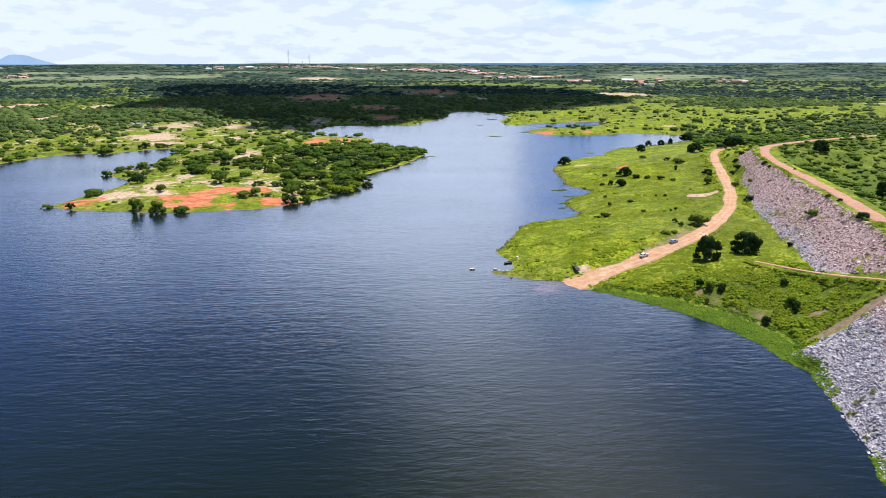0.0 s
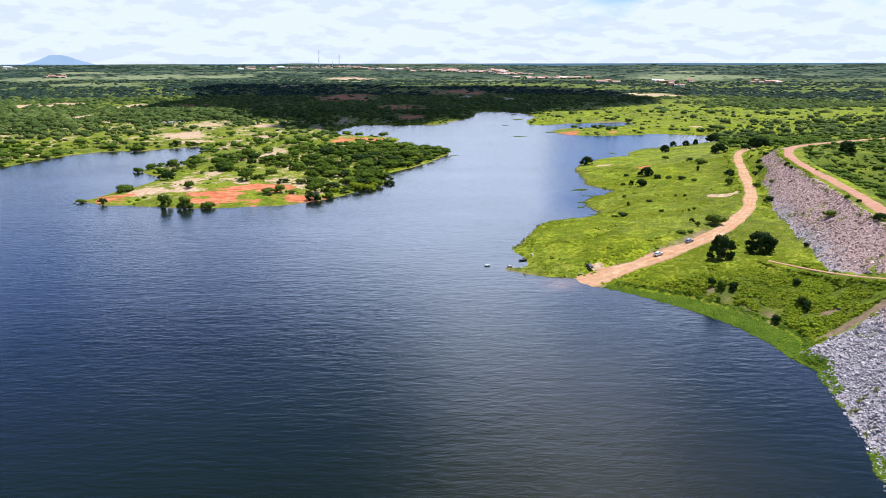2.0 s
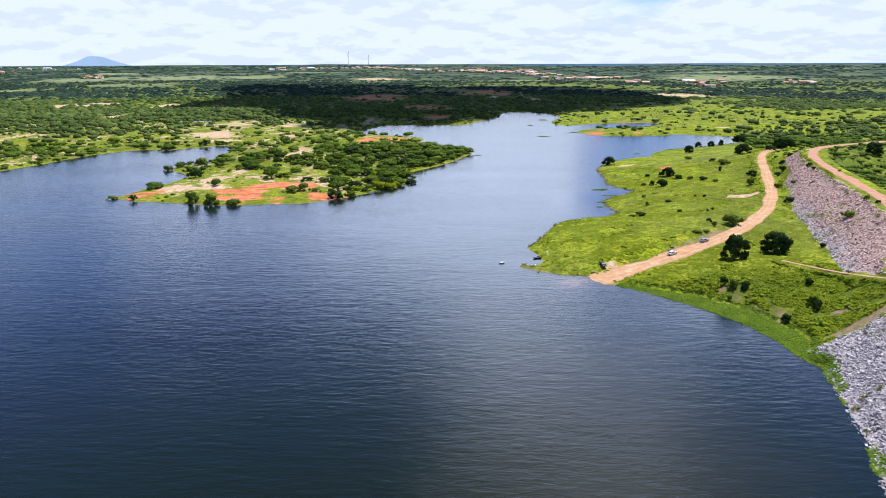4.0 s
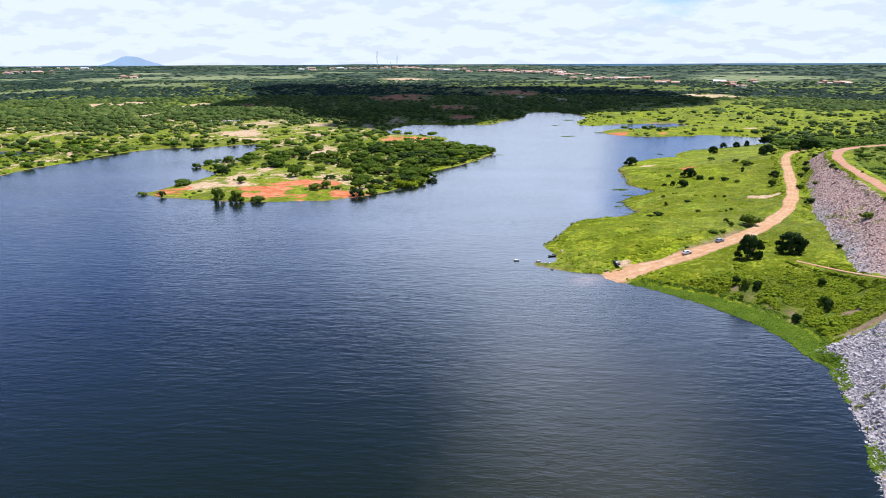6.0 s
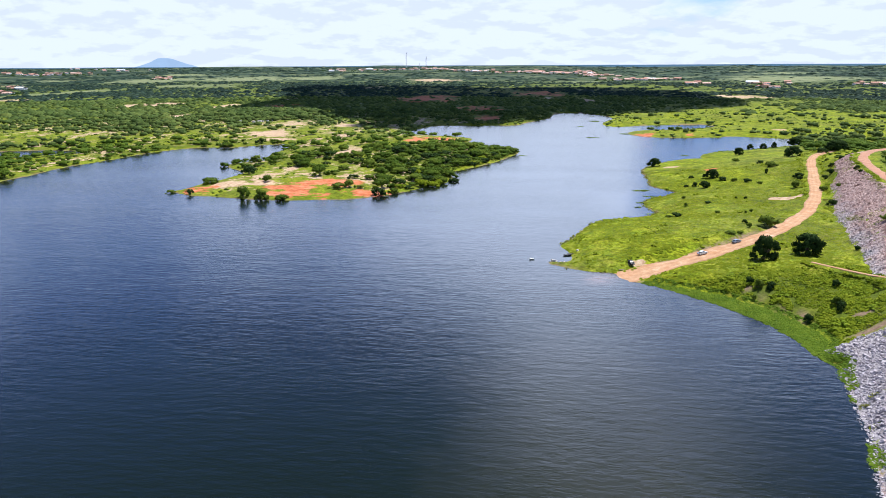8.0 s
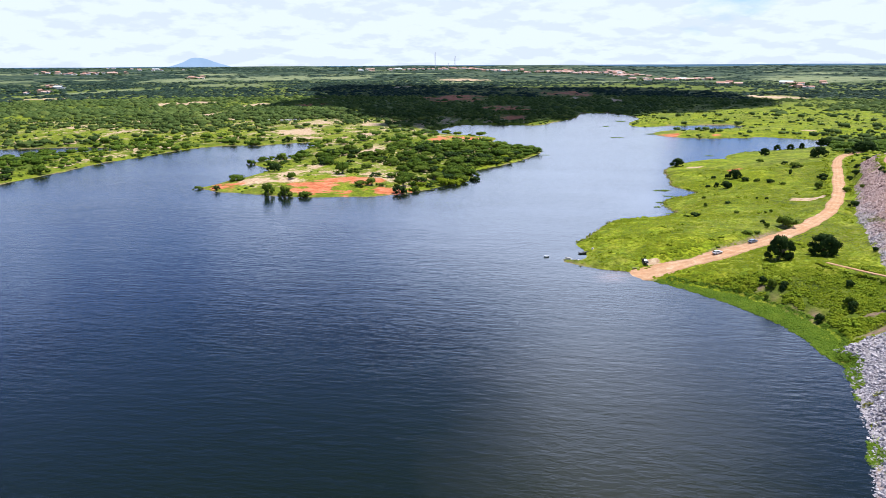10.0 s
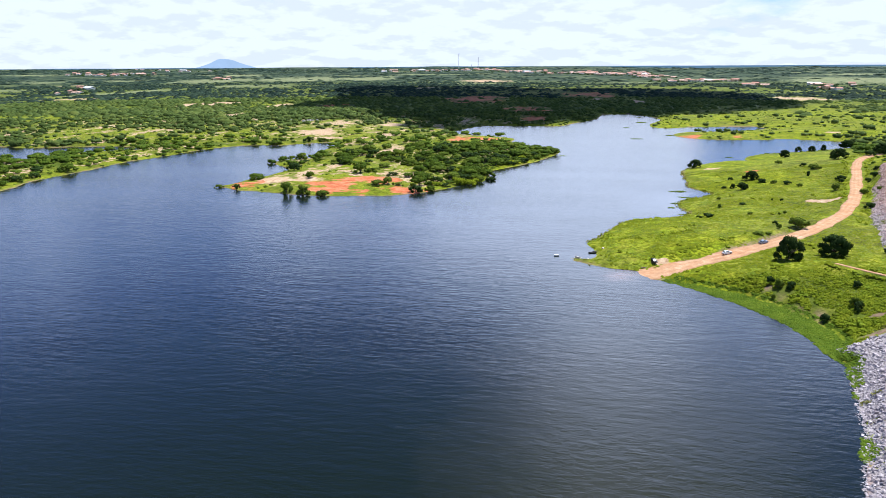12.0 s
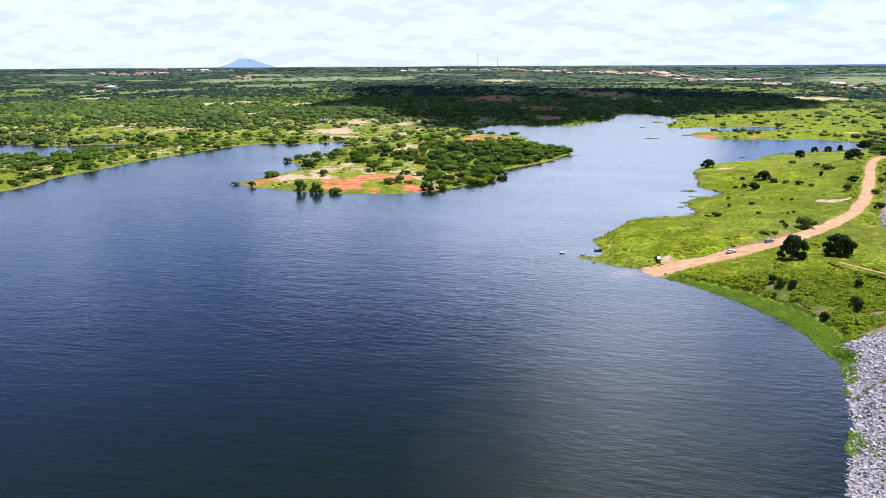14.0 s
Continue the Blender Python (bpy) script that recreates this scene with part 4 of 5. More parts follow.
POINT_TREES = [(-141, 354, 3.8, 8.0), (-130, 351, 4.0, 7.4), (-118, 351, 3.7, 3.6), (-66, 367, 3.7, 5.6), (-86, 380, 3.5, 5.2), (-112, 409, 5.6, 7.6), (-167, 431, 5.0, 7.0), (-201, 470, 3.4, 5.0), (-192, 489, 3.0, 3.6),
               (-204, 498, 4.0, 4.5), (-177, 391, 5.6, 4.8), (-177, 363, 2.3, 3.6), (-33, 410, 3.4, 4.8), (-164, 476, 5.8, 6.2), (-138, 452, 4.7, 6.0), (-140, 390, 3.4, 4.8), (6, 555, 6.0, 6.2),
               (-58, 374, 2.5, 3.1), (8, 568, 3.3, 4.7), (-27, 416, 3.1, 4.2), (-194, 611, 3.7, 4.2), (-211, 616, 3.8, 4.3), (-224, 610, 4.8, 6.0), (-248, 586, 6.0, 5.0), (-191, 368, 2.7, 2.4)]

POINT_SHRUBS = [(-44, 396, 4.2, 4.0), (-38, 398, 4.6, 3.6), (-35, 408, 4.0, 2.6), (-52, 430, 4.2, 3.0), (-19, 486, 4.0, 2.8), (-12, 510, 3.6, 2.6), (-57, 386, 3.2, 2.2), (-48, 404, 3.4, 2.2)]

DARK = [make_tree("tree", 100 + k, 3400, 0.042, M_TREE, "dark green broad-crowned tree standing in grass", "tree", "trees on the east bank", 64, 0.48, 0.78, (0.13, 0.26), 0.62) for k in range(4)]
LIME = [make_tree("shrub", 260 + k, 420, 0.09, M_HERB, "bright yellow-green shrub on the shore of the point", "shrub", "bright shrubs on the point", 12, 0.45, 0.72, (0.22, 0.38)) for k in range(2)]
BUSH = [make_tree("shrub", 200 + k, 500, 0.085, M_OLIVE if k == 1 else M_TREE, "low dense green shrub on the grassy bank", "shrub", "shrubs on the east bank", 14, 0.45, 0.72, (0.2, 0.36)) for k in range(3)]
THORN = [make_tree("tree", 300 + k, 640, 0.062, M_OLIVE if k in (1, 4) else M_TREE if k in (3, 6) else M_SCRUB, "spreading green thorn tree in dry grassland", "tree", "trees of the west shore",
                   16 + k % 3, 0.42 + 0.06 * (k % 4)) for k in range(8)]
used = set()


def stand(kinds, x, y, r, h, seed):
    g = random.Random(seed)
    kind = kinds[seed % len(kinds)]
    m = Matrix.LocRotScale((x, y, float(height_at(x, y)[0])), Euler((0, 0, g.uniform(0, 6.28))), (r, r * g.uniform(0.85, 1.12), h))
    if kind.name not in used:
        used.add(kind.name)
        kind.matrix_basis = m
        return kind
    return copy_thing(kind, Matrix.LocRotScale(m.translation, m.to_quaternion(), Vector(m.to_scale())) @ Matrix.Diagonal((*[1 / s for s in kind.scale], 1)))


for i, (x, y, r, h) in enumerate(BANK_TREES):
    stand(DARK, x, y, r, h, i)
for i, (x, y, r, h) in enumerate(BANK_SHRUBS + CREST_SHRUBS):
    stand(BUSH, x, y, r, h, i)
for i, (x, y, r, h) in enumerate(MEADOW_SHRUBS):
    stand((BUSH[1], BUSH[1], BUSH[0]), x, y, r, h, i)
for i, (x, y, r, h) in enumerate(POINT_TREES):
    stand(THORN, x, y, 1.1 * r, 0.82 * h, i)
for i, (x, y, r, h) in enumerate(POINT_SHRUBS):
    stand(LIME, x, y, r, h, i)

# the scrub: thick in some places, open meadow in others
def scatter(near, far, step, seed, clear=1.5):
    """Places for growth in a ring round the lake, jittered, kept off water, roads, sand and the open east bank."""
    g = np.random.default_rng(seed)
    n = int(2 * far / step)
    a, b = np.meshgrid(np.arange(n), np.arange(n))
    x = (a.ravel() + g.uniform(-0.1, 1.1, n * n)) * step - far
    y = (b.ravel() + g.uniform(-0.1, 1.1, n * n)) * step - far
    r, turn = np.hypot(x, y), np.degrees(np.arctan2(x, y))
    keep = (r > near) & (r <= far) & (turn > -49) & (turn < 41)
    keep &= g.uniform(0, 1, n * n) < np.clip(thickness(x, y) + 0.42 * ((x > 60) & (y < 480)), 0.10, 1)
    x, y = x[keep], y[keep]
    z, d, dc, side, _ = lie(x, y)
    bare = np.maximum(blots(x, y, RED), np.maximum(blots(x, y, SAND_NEAR), blots(x, y, SAND_FAR + RED_FAR)))
    east = (x > 12) & (y < 640) & (side < 0) & (x < 0.37 * y + 38)
    roads = np.minimum(off_line(x, y, CREST_LINE)[0], off_line(x, y, RAMP_LINE)[0])
    east |= (side < 0) & (dc < 60) & (y < 420)
    ok = (d > clear) & ((bare < 0.25) | (g.uniform(0, 1, len(x)) < 0.08)) & ~east & (roads > 6) & (dc > 9) & ((blots(x, y, [q[:4] for q in QUARTERS], 0.5) < 0.3) | (g.uniform(0, 1, len(x)) < 0.12)) & ((blots(x, y, FIELD) < 0.4) | (g.uniform(0, 1, len(x)) < 0.06))
    return x[ok], y[ok], z[ok], d[ok], g


x, y, z, d, g = scatter(150, 700, 6.1, 1)
open_front = (x > -195) & (x < -66) & (y < 366) | (x > -190) & (x < -150) & (y < 382)       # the bare southern edge of the point, and its two open spits
open_front |= (x > -218) & (x < -150) & (y > 382) & (y < 520) & (g.uniform(0, 1, len(x)) < 0.85) | (x > -150) & (x < -112) & (y > 366) & (y < 440) & (g.uniform(0, 1, len(x)) < 0.6)
x, y, z, d = x[~open_front], y[~open_front], z[~open_front], d[~open_front]
r = np.clip(g.lognormal(1.08, 0.42, len(x)), 0.9, 6.2) * np.where((x > -210) & (x < 30), 1.2, 1.05)
r = np.where((x > 60) & (y < 480), r * 0.62, r)
h = r * g.uniform(0.52, 0.88, len(x))
order = np.argsort(np.hypot(x, y) - 14 * r + 500 * (x > 60))
for i in order[:255]:
    stand(THORN, float(x[i]), float(y[i]), float(r[i]), float(h[i]), int(i))
rest = order[255:]
middle = [crown_shape(400 + k, 26, 0.13, 5, 0.2, 5, 0.62, (0.30, 0.46)) for k in range(6)]
strew("scrub", middle, x[rest], y[rest], z[rest] - 0.15, r[rest], h[rest], M_SCRUB, 2, "dense green thorn scrub along the shores", "scrub", True)
x, y, z, d, g = scatter(1000, 1400, 8.4, 13)
r = np.clip(g.lognormal(1.15, 0.5, len(x)), 1.2, 8) * (1 + 0.3 * ease(thickness(x, y), 0.6, 1.1))
strew("scrub", [dome_shape(550 + k, 6, 2) for k in range(6)], x, y, z - 0.2, r, np.minimum(r * g.uniform(0.5, 0.95, len(x)), 5), M_FARSCRUB, 16, "green scrub on the far low hills", "scrub", True)
x, y, z, d, g = scatter(700, 1000, 7.3, 3)
r = np.clip(g.lognormal(1.16, 0.42, len(x)), 1.3, 7) * (1 + 0.35 * ease(thickness(x, y), 0.6, 1.1))
strew("scrub", [crown_shape(500 + k, 8, 0.2, 3, 0.0, 5, 0.55, (0.36, 0.56)) for k in range(7)], x, y, z - 0.2, r, r * g.uniform(0.55, 0.9, len(x)), M_FARSCRUB, 4, "green scrub covering the low hills", "scrub", True)
x, y, z, d, g = scatter(1400, 2600, 12.5, 5)
r = np.clip(g.lognormal(1.45, 0.5, len(x)), 2, 13)
strew("woodland", [dome_shape(600 + k, 5, 2) for k in range(6)], x, y, z - 0.3, r, np.minimum(r * g.uniform(0.4, 0.75, len(x)), 5.5), M_HAZYWOOD, 6, "far green woodland on rolling land", "woodland", True)
x, y, z, d, g = scatter(2600, 4480, 28, 7)
r = np.clip(g.lognormal(2.45, 0.4, len(x)), 5, 24)
strew("woodland", [dome_shape(700 + k, 6, 2) for k in range(6)], x, y, z - 0.5, r, np.minimum(r * g.uniform(0.18, 0.4, len(x)), 5.0) * (1 - 0.6 * blots(x, y, [(q[0], q[1] - 90, 1.25 * q[2], q[3] + 160) for q in QUARTERS], 0.3)), M_HAZYWOOD, 8, "distant woodland tinted hazy blue-green near the horizon", "woodland", True)

# herbs and grass tussocks of the east bank, taller weeds under the dam, weed on the water
def tuft_shape(seed, blades, spreadout, tall):
    g = np.random.default_rng(seed)
    a = g.uniform(0, 6.283, blades)
    f = np.stack([np.cos(a), np.sin(a), 0 * a], 1)
    p = f * g.uniform(0, 0.45, blades)[:, None]
    w = np.stack([-np.sin(a), np.cos(a), 0 * a], 1) * g.uniform(0.14, 0.3, blades)[:, None]
    up = np.array([0, 0, 1.0]) * (tall * g.uniform(0.6, 1.1, blades))[:, None]
    tip = p + f * spreadout + up
    v = np.stack([p + w, p - w, tip - 0.6 * w, tip + 0.6 * w], 1)
    way = np.repeat(0.5 * f + np.array([0, 0, 1.0]), 4, 0)
    return v.reshape(-1, 3), np.arange(4 * blades).reshape(-1, 4), way


g = np.random.default_rng(9)
x, y = g.uniform(15, 330, 100000), g.uniform(150, 600, 100000)
z, d, dc, side, onface = lie(x, y)
road = np.minimum(np.minimum(off_line(x, y, CREST_LINE)[0] - 3.4, off_line(x, y, RAMP_LINE)[0] - 4.2), off_line(x, y, TRACK_LINE)[0] - 1.2)
east = (x < 0.37 * y + 60) & (side < 0) & (d > 0.3) & (road > 0)
stony = stony_ground(x, y, z, d, dc, side, onface)
bare = np.maximum(blots(x, y, RED), blots(x, y, SAND_NEAR))
ok = east & ~stony & (bare < 0.35) & (grain(x, y, 11, 61, 3) + 0.45 * g.uniform(-1, 1, len(x)) > -0.22)
berm = (y < 212 - 0.1 * (x - 60)) & ok
lawn = ok & ~berm & (np.hypot(x, y) < 470)
tufts = [tuft_shape(800 + k, 8, 1.0, 0.45) for k in range(5)]
lumps = [mound_shape(810 + k) for k in range(5)]
s = g.uniform(0.35, 0.95, len(x)) * (1 + 0.5 * grain(x, y, 16, 63, 2))
strew("grass", lumps, x[lawn], y[lawn], z[lawn] - 0.03, 0.8 * s[lawn], 0.3 * s[lawn], M_LAWN, 10, "lush bright green grass and herbs", "grass", True)
tall = lawn & (grain(x, y, 9, 64, 3) + 0.25 * g.uniform(-1, 1, len(x)) > 0.49)
near_road = ok & (road < 3.5 + 3 * grain(x, y, 15, 69, 2)) & (x > 150) & (g.uniform(0, 1, len(x)) < 0.35)
tall = tall | near_road
s = np.clip(g.lognormal(-0.45, 0.35, len(x)), 0.3, 1.5) * np.where(near_road, 1.35, 1.0)
strew("weeds", [crown_shape(845 + k, 8, 0.3, 2, 0.3, 5, 0.5, (0.4, 0.6), 1.0, 0.9) for k in range(5)], x[tall], y[tall], z[tall] - 0.05, s[tall], 0.75 * s[tall], M_HERB, 19, "taller green weeds and seedlings standing in the grass", "weeds", True)
# low herbs and young scrub on the other shores and behind the dam
x, y = g.uniform(-560, 330, 90000), g.uniform(170, 730, 90000)
west = (grain(x, y, 24, 71, 3) + 0.6 * g.uniform(-1, 1, len(x)) > 0.05) & (np.degrees(np.arctan2(x, y)) > -57)
x, y = x[west], y[west]
z, d, dc, side, onface = lie(x, y)
bare = np.maximum(blots(x, y, RED), blots(x, y, SAND_NEAR))
road = np.minimum(off_line(x, y, CREST_LINE)[0] - 3.2, off_line(x, y, RAMP_LINE)[0] - 4.2)
ok = (d > 0.8) & (bare < 0.45) & (road > 0) & ((side > 0) | (x < 12) | (y > 560) | (dc < 5))
x, y, z = x[ok][:3500], y[ok][:3500], z[ok][:3500]
s = g.uniform(0.4, 1.0, len(x)) * (1 + 0.6 * grain(x, y, 30, 72, 2))
strew("herbage", lumps, x, y, z - 0.05, s, 0.4 * s, M_LAWN, 15, "rough green herbage and seedlings on open ground", "herbage", True)
x, y = g.uniform(-560, 420, 60000), g.uniform(330, 1000, 60000)
keep = (grain(x, y, 40, 75, 3) + 0.7 * g.uniform(-1, 1, len(x)) > 0.25) & (np.degrees(np.arctan2(x, y)) > -46) & (np.degrees(np.arctan2(x, y)) < 36)
x, y = x[keep], y[keep]
z, d, dc, side, onface = lie(x, y)
bare = np.maximum(blots(x, y, RED), np.maximum(blots(x, y, SAND_NEAR), blots(x, y, SAND_FAR + RED_FAR)))
road = np.minimum(off_line(x, y, CREST_LINE)[0] - 3.2, off_line(x, y, RAMP_LINE)[0] - 4.2)
ok = (d > 1.0) & (bare < 0.3) & (road > 0) & ((side > 0) | (x < 12) | (y > 560))
x, y, z = x[ok][:3200], y[ok][:3200], z[ok][:3200]
s = np.clip(g.lognormal(-0.15, 0.35, len(x)), 0.45, 1.6)
strew("scrub", [dome_shape(560 + k, 6, 2) for k in range(5)], x, y, z - 0.1, s, 0.85 * s, M_OLIVE, 18, "young olive green bushes scattered over open meadow", "scrub", True)
x, y = g.uniform(60, 160, 26000), g.uniform(150, 215, 26000)
z, d, dc, side, onface = lie(x, y)
stony = stony_ground(x, y, z, d, dc, side, onface)
shelf = 8.5 * ease(y, 156, 174) * (1 - ease(y, 202, 226))
path = off_line(x, y, TRACK_LINE)[0]
ramp = off_line(x, y, RAMP_LINE)[0]
high = (side < 0) & ~stony & (d > shelf + 2.2) & (path > 2.2) & (ramp > 5) & (blots(x, y, SCAR) < 0.3) & (y < 214) & (grain(x, y, 6, 65, 3) > -0.30)
s = np.clip(0.65 + 0.8 * grain(x, y, 7, 66, 3), 0.3, 1.3) * g.uniform(0.6, 1.2, len(x))
pick = high & (g.uniform(0, 1, len(x)) < 0.11 + 0.10 * grain(x, y, 9, 70, 2))
strew("undergrowth", tufts + lumps, x[high & ~pick], y[high & ~pick], z[high & ~pick] - 0.05, 1.1 * s[high & ~pick], 0.8 * s[high & ~pick], M_HERB, 11, "rank green grass and weeds below the dam", "undergrowth")
strew("undergrowth", [crown_shape(820 + k, 22, 0.22, 3, 0.3, 5, 0.6, (0.30, 0.46), 1.0, 0.8) for k in range(6)], x[pick], y[pick], z[pick] - 0.1, (0.7 + 1.5 * g.uniform(0, 1, pick.sum()) ** 2) * s[pick] * 1.15, (0.55 + 0.75 * g.uniform(0, 1, pick.sum()) ** 2) * s[pick], M_RANK, 12, "tangled green weeds and young bushes below the dam", "undergrowth")
x, y = g.uniform(40, 104, 75000), g.uniform(106, 230, 75000)
z, d, dc, side, onface = lie(x, y)
shelf = 3.4 * ease(y, 148, 154) * (y < 228) + 6.8 * ease(y, 158, 172) * (1 - ease(y, 203, 226)) + 1.6 * np.clip(grain(x, y, 6, 67, 2) * 3, 0, 1) * (y < 158) * (y > 108)
weed = (d > -1.3 - 0.8 * grain(x, y, 4, 68, 2)) & (d < shelf) & (shelf > 0.5) & (x > 40) & (off_line(x, y, RAMP_LINE)[0] > 7.5)
s = g.uniform(0.3, 0.65, len(x))
strew("water_weed", tufts + lumps, x[weed], y[weed], np.maximum(z[weed], 0.0) - 0.05, s[weed], 0.5 * s[weed], M_REED, 14, "bright green mat of weed along the water's edge", "water weed")
x, y = g.uniform(18, 130, 30000), g.uniform(232, 540, 30000)
z, d, dc, side, onface = lie(x, y)
fringe = (d > -1.0 + 0.9 * grain(x, y, 7, 73, 2)) & (d < 0.9) & (side < 0) & (off_line(x, y, RAMP_LINE)[0] > 6) & (grain(x, y, 16, 74, 2) > -0.25)
s = g.uniform(0.3, 0.7, len(x))
strew("reeds", [tuft_shape(830 + k, 7, 0.8, 0.8) for k in range(4)], x[fringe], y[fringe], np.maximum(z[fringe], -0.05), s[fringe], 0.8 * s[fringe], M_SEDGE, 17, "olive reeds and half-drowned weeds along the waterline", "reeds")

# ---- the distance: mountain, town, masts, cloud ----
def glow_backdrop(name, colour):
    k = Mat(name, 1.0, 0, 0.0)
    # black base with emission: the backdrop glows, hazy distance put into its colour
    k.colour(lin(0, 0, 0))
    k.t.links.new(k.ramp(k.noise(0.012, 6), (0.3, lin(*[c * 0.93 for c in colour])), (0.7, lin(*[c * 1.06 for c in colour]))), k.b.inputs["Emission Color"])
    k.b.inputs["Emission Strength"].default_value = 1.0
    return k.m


# flat-topped blue mountain beyond the plain
ax = np.linspace(-1, 1, 61)
up = np.interp(ax, [-1, -0.8, -0.55, -0.35, -0.2, -0.1, 0.08, 0.2, 0.4, 0.62, 0.82, 1], [0.0, 0.14, 0.40, 0.66, 0.93, 0.98, 0.96, 0.88, 0.62, 0.38, 0.16, 0.0])
up = np.clip(up + 0.03 * grain(ax * 10, 0 * ax, 1.4, 3, 3) * np.sin(np.clip(up, 0, 1) * 3.1), 0, 2)
direction = np.array([-2175.0, 4271.0])
direction /= np.linalg.norm(direction)
along = np.array([direction[1], -direction[0]])
v = []
for depth, k in ((-60, 0.0), (-35, 0.6), (-10, 0.97), (10, 1.0), (50, 0.0)):
    xy = direction * (4800 + depth) + ax[:, None] * 235 * along
    v.append(np.column_stack([xy, 44 + (68 * up) * k]))
q = np.arange(5 * 61).reshape(5, 61)
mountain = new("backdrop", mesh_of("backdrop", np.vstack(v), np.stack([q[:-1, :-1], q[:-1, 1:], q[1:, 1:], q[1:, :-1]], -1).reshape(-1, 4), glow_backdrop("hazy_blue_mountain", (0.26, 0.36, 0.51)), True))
tagged(mountain, "hazy blue flat-topped mountain beyond the plain", "mountain", kind="structure")

# last low ridges along the horizon
ang = np.radians(np.linspace(-62, 48, 441))
v = []
for rad, k in ((4560, 0.0), (4600, 0.85), (4620, 1.0), (4660, 0.0)):
    top = 54.5 + 1.6 * grain(ang * 4600, 0 * ang, 300, 71, 4) + 3.0 * ease(np.degrees(ang), 10, 40)
    v.append(np.column_stack([np.sin(ang) * rad, np.cos(ang) * rad, 36 + (top - 36) * k]))
q = np.arange(4 * 441).reshape(4, 441)
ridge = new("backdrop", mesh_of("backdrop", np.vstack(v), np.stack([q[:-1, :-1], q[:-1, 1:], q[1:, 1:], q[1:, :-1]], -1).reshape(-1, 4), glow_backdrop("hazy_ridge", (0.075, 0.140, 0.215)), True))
tagged(ridge, "hazy blue-green wooded ridge along the horizon", "ridge", kind="structure")

M_TILE = plain("clay_tile", (0.40, 0.21, 0.16), 0.85, 0, 0.6, 0.3, 0.2)
M_ROSE = plain("faded_clay_tile", (0.52, 0.34, 0.28), 0.85, 0, 0.6, 0.3, 0.2)
M_ZINC = plain("pale_sheet_roof", (0.62, 0.62, 0.62), 0.5, 0, 0.5, 0.2, 0.4)
M_LIME = plain("limewashed_wall", (0.74, 0.71, 0.65), 0.9, 0, 0.8, 0.12, 0.2)
M_OCHRE = plain("ochre_wall", (0.52, 0.36, 0.22), 0.9, 0, 0.8, 0.2, 0.2)
M_DARKGLASS = plain("dark_opening", (0.025, 0.025, 0.03), 0.3, 0, 1.0, 0.2, 0.5)


def box(cx, cy, z0, lx, ly, lz):
    s = np.array([(-1, -1, 0), (1, -1, 0), (1, 1, 0), (-1, 1, 0), (-1, -1, 1), (1, -1, 1), (1, 1, 1), (-1, 1, 1)], float)
    v = s * np.array([lx / 2, ly / 2, lz]) + np.array([cx, cy, z0])
    return v, np.array([(0, 3, 2, 1), (4, 5, 6, 7), (0, 1, 5, 4), (1, 2, 6, 5), (2, 3, 7, 6), (3, 0, 4, 7)])


def make_house(long, wide, tall, wall, roof, label):
    """A single-storey gabled house: walls, a roof with eaves, a door and windows."""
    ob = tagged(new("house"), label, "house", "houses of the town")
    v, f = box(0, 0, -0.6, long, wide, tall + 0.6)
    part("wall", v, f, wall, ob)
    L, W, e = long / 2 + 0.6, wide / 2 + 0.6, tall - 0.15
    rise = wide * 0.24
    v = np.array([(-L, -W, e), (L, -W, e), (L, W, e), (-L, W, e), (-L, 0, e + rise), (L, 0, e + rise),
                  (-L, -W, e + 0.18), (L, -W, e + 0.18), (L, W, e + 0.18), (-L, W, e + 0.18), (-L, 0, e + rise + 0.18), (L, 0, e + rise + 0.18)])
    f = np.array([(6, 7, 11, 10), (8, 9, 10, 11), (0, 4, 5, 1), (2, 5, 4, 3), (0, 1, 7, 6), (2, 3, 9, 8), (0, 6, 10, 4), (3, 4, 10, 9), (1, 5, 11, 7), (2, 8, 11, 5)])
    part("roof", v, f, roof, ob)
    v, f = box(0, -wide / 2 - 0.02, 0.0, 1.0, 0.06, 2.1)
    part("door", v, f, M_DARKGLASS, ob)
    for k in (-0.3, 0.3):
        v, f = box(k * long, -wide / 2 - 0.02, 1.0, 1.2, 0.06, 1.1)
        part("window", v, f, M_DARKGLASS, ob)
    return ob


HOUSES = [make_house(11, 8, 3.2, M_LIME, M_TILE, "white walled house with red clay tile roof"),
          make_house(14, 9, 3.4, M_OCHRE, M_ROSE, "ochre house with faded clay tile roof"),
          make_house(9, 7, 3.0, M_LIME, M_ROSE, "small white house with faded tile roof"),
          make_house(24, 11, 4.6, M_LIME, M_ZINC, "long pale shed with sheet metal roof"),
          make_house(12, 9, 6.2, M_OCHRE, M_TILE, "tall ochre house with red tile roof")]
town_rng = random.Random(5)
first_house = set()
for cx, cy, sx, sy, count in QUARTERS:
    for _ in range(count + 1):
        kind = HOUSES[town_rng.choice((0, 0, 0, 0, 0, 1, 1, 1, 2, 2, 2, 2, 2, 2, 3, 4, 4))]
        hx, hy = cx + sx * town_rng.uniform(-1, 1), cy + sy * town_rng.uniform(-1, 1)
        m = pose(hx, hy, float(height_at(hx, hy)[0]) + 0.5, 0, 0, town_rng.uniform(-35, 35)) @ Matrix.Diagonal((1.25, 1.2, 1.1, 1))
        if kind.name in first_house:
            copy_thing(kind, m)
        else:
            first_house.add(kind.name)
            kind.matrix_basis = m
g = np.random.default_rng(17)
tx, ty = (np.concatenate([q[k] + 1.25 * q[k + 2] * g.uniform(-1, 1, 3 * q[4]) for q in QUARTERS]) for k in (0, 1))
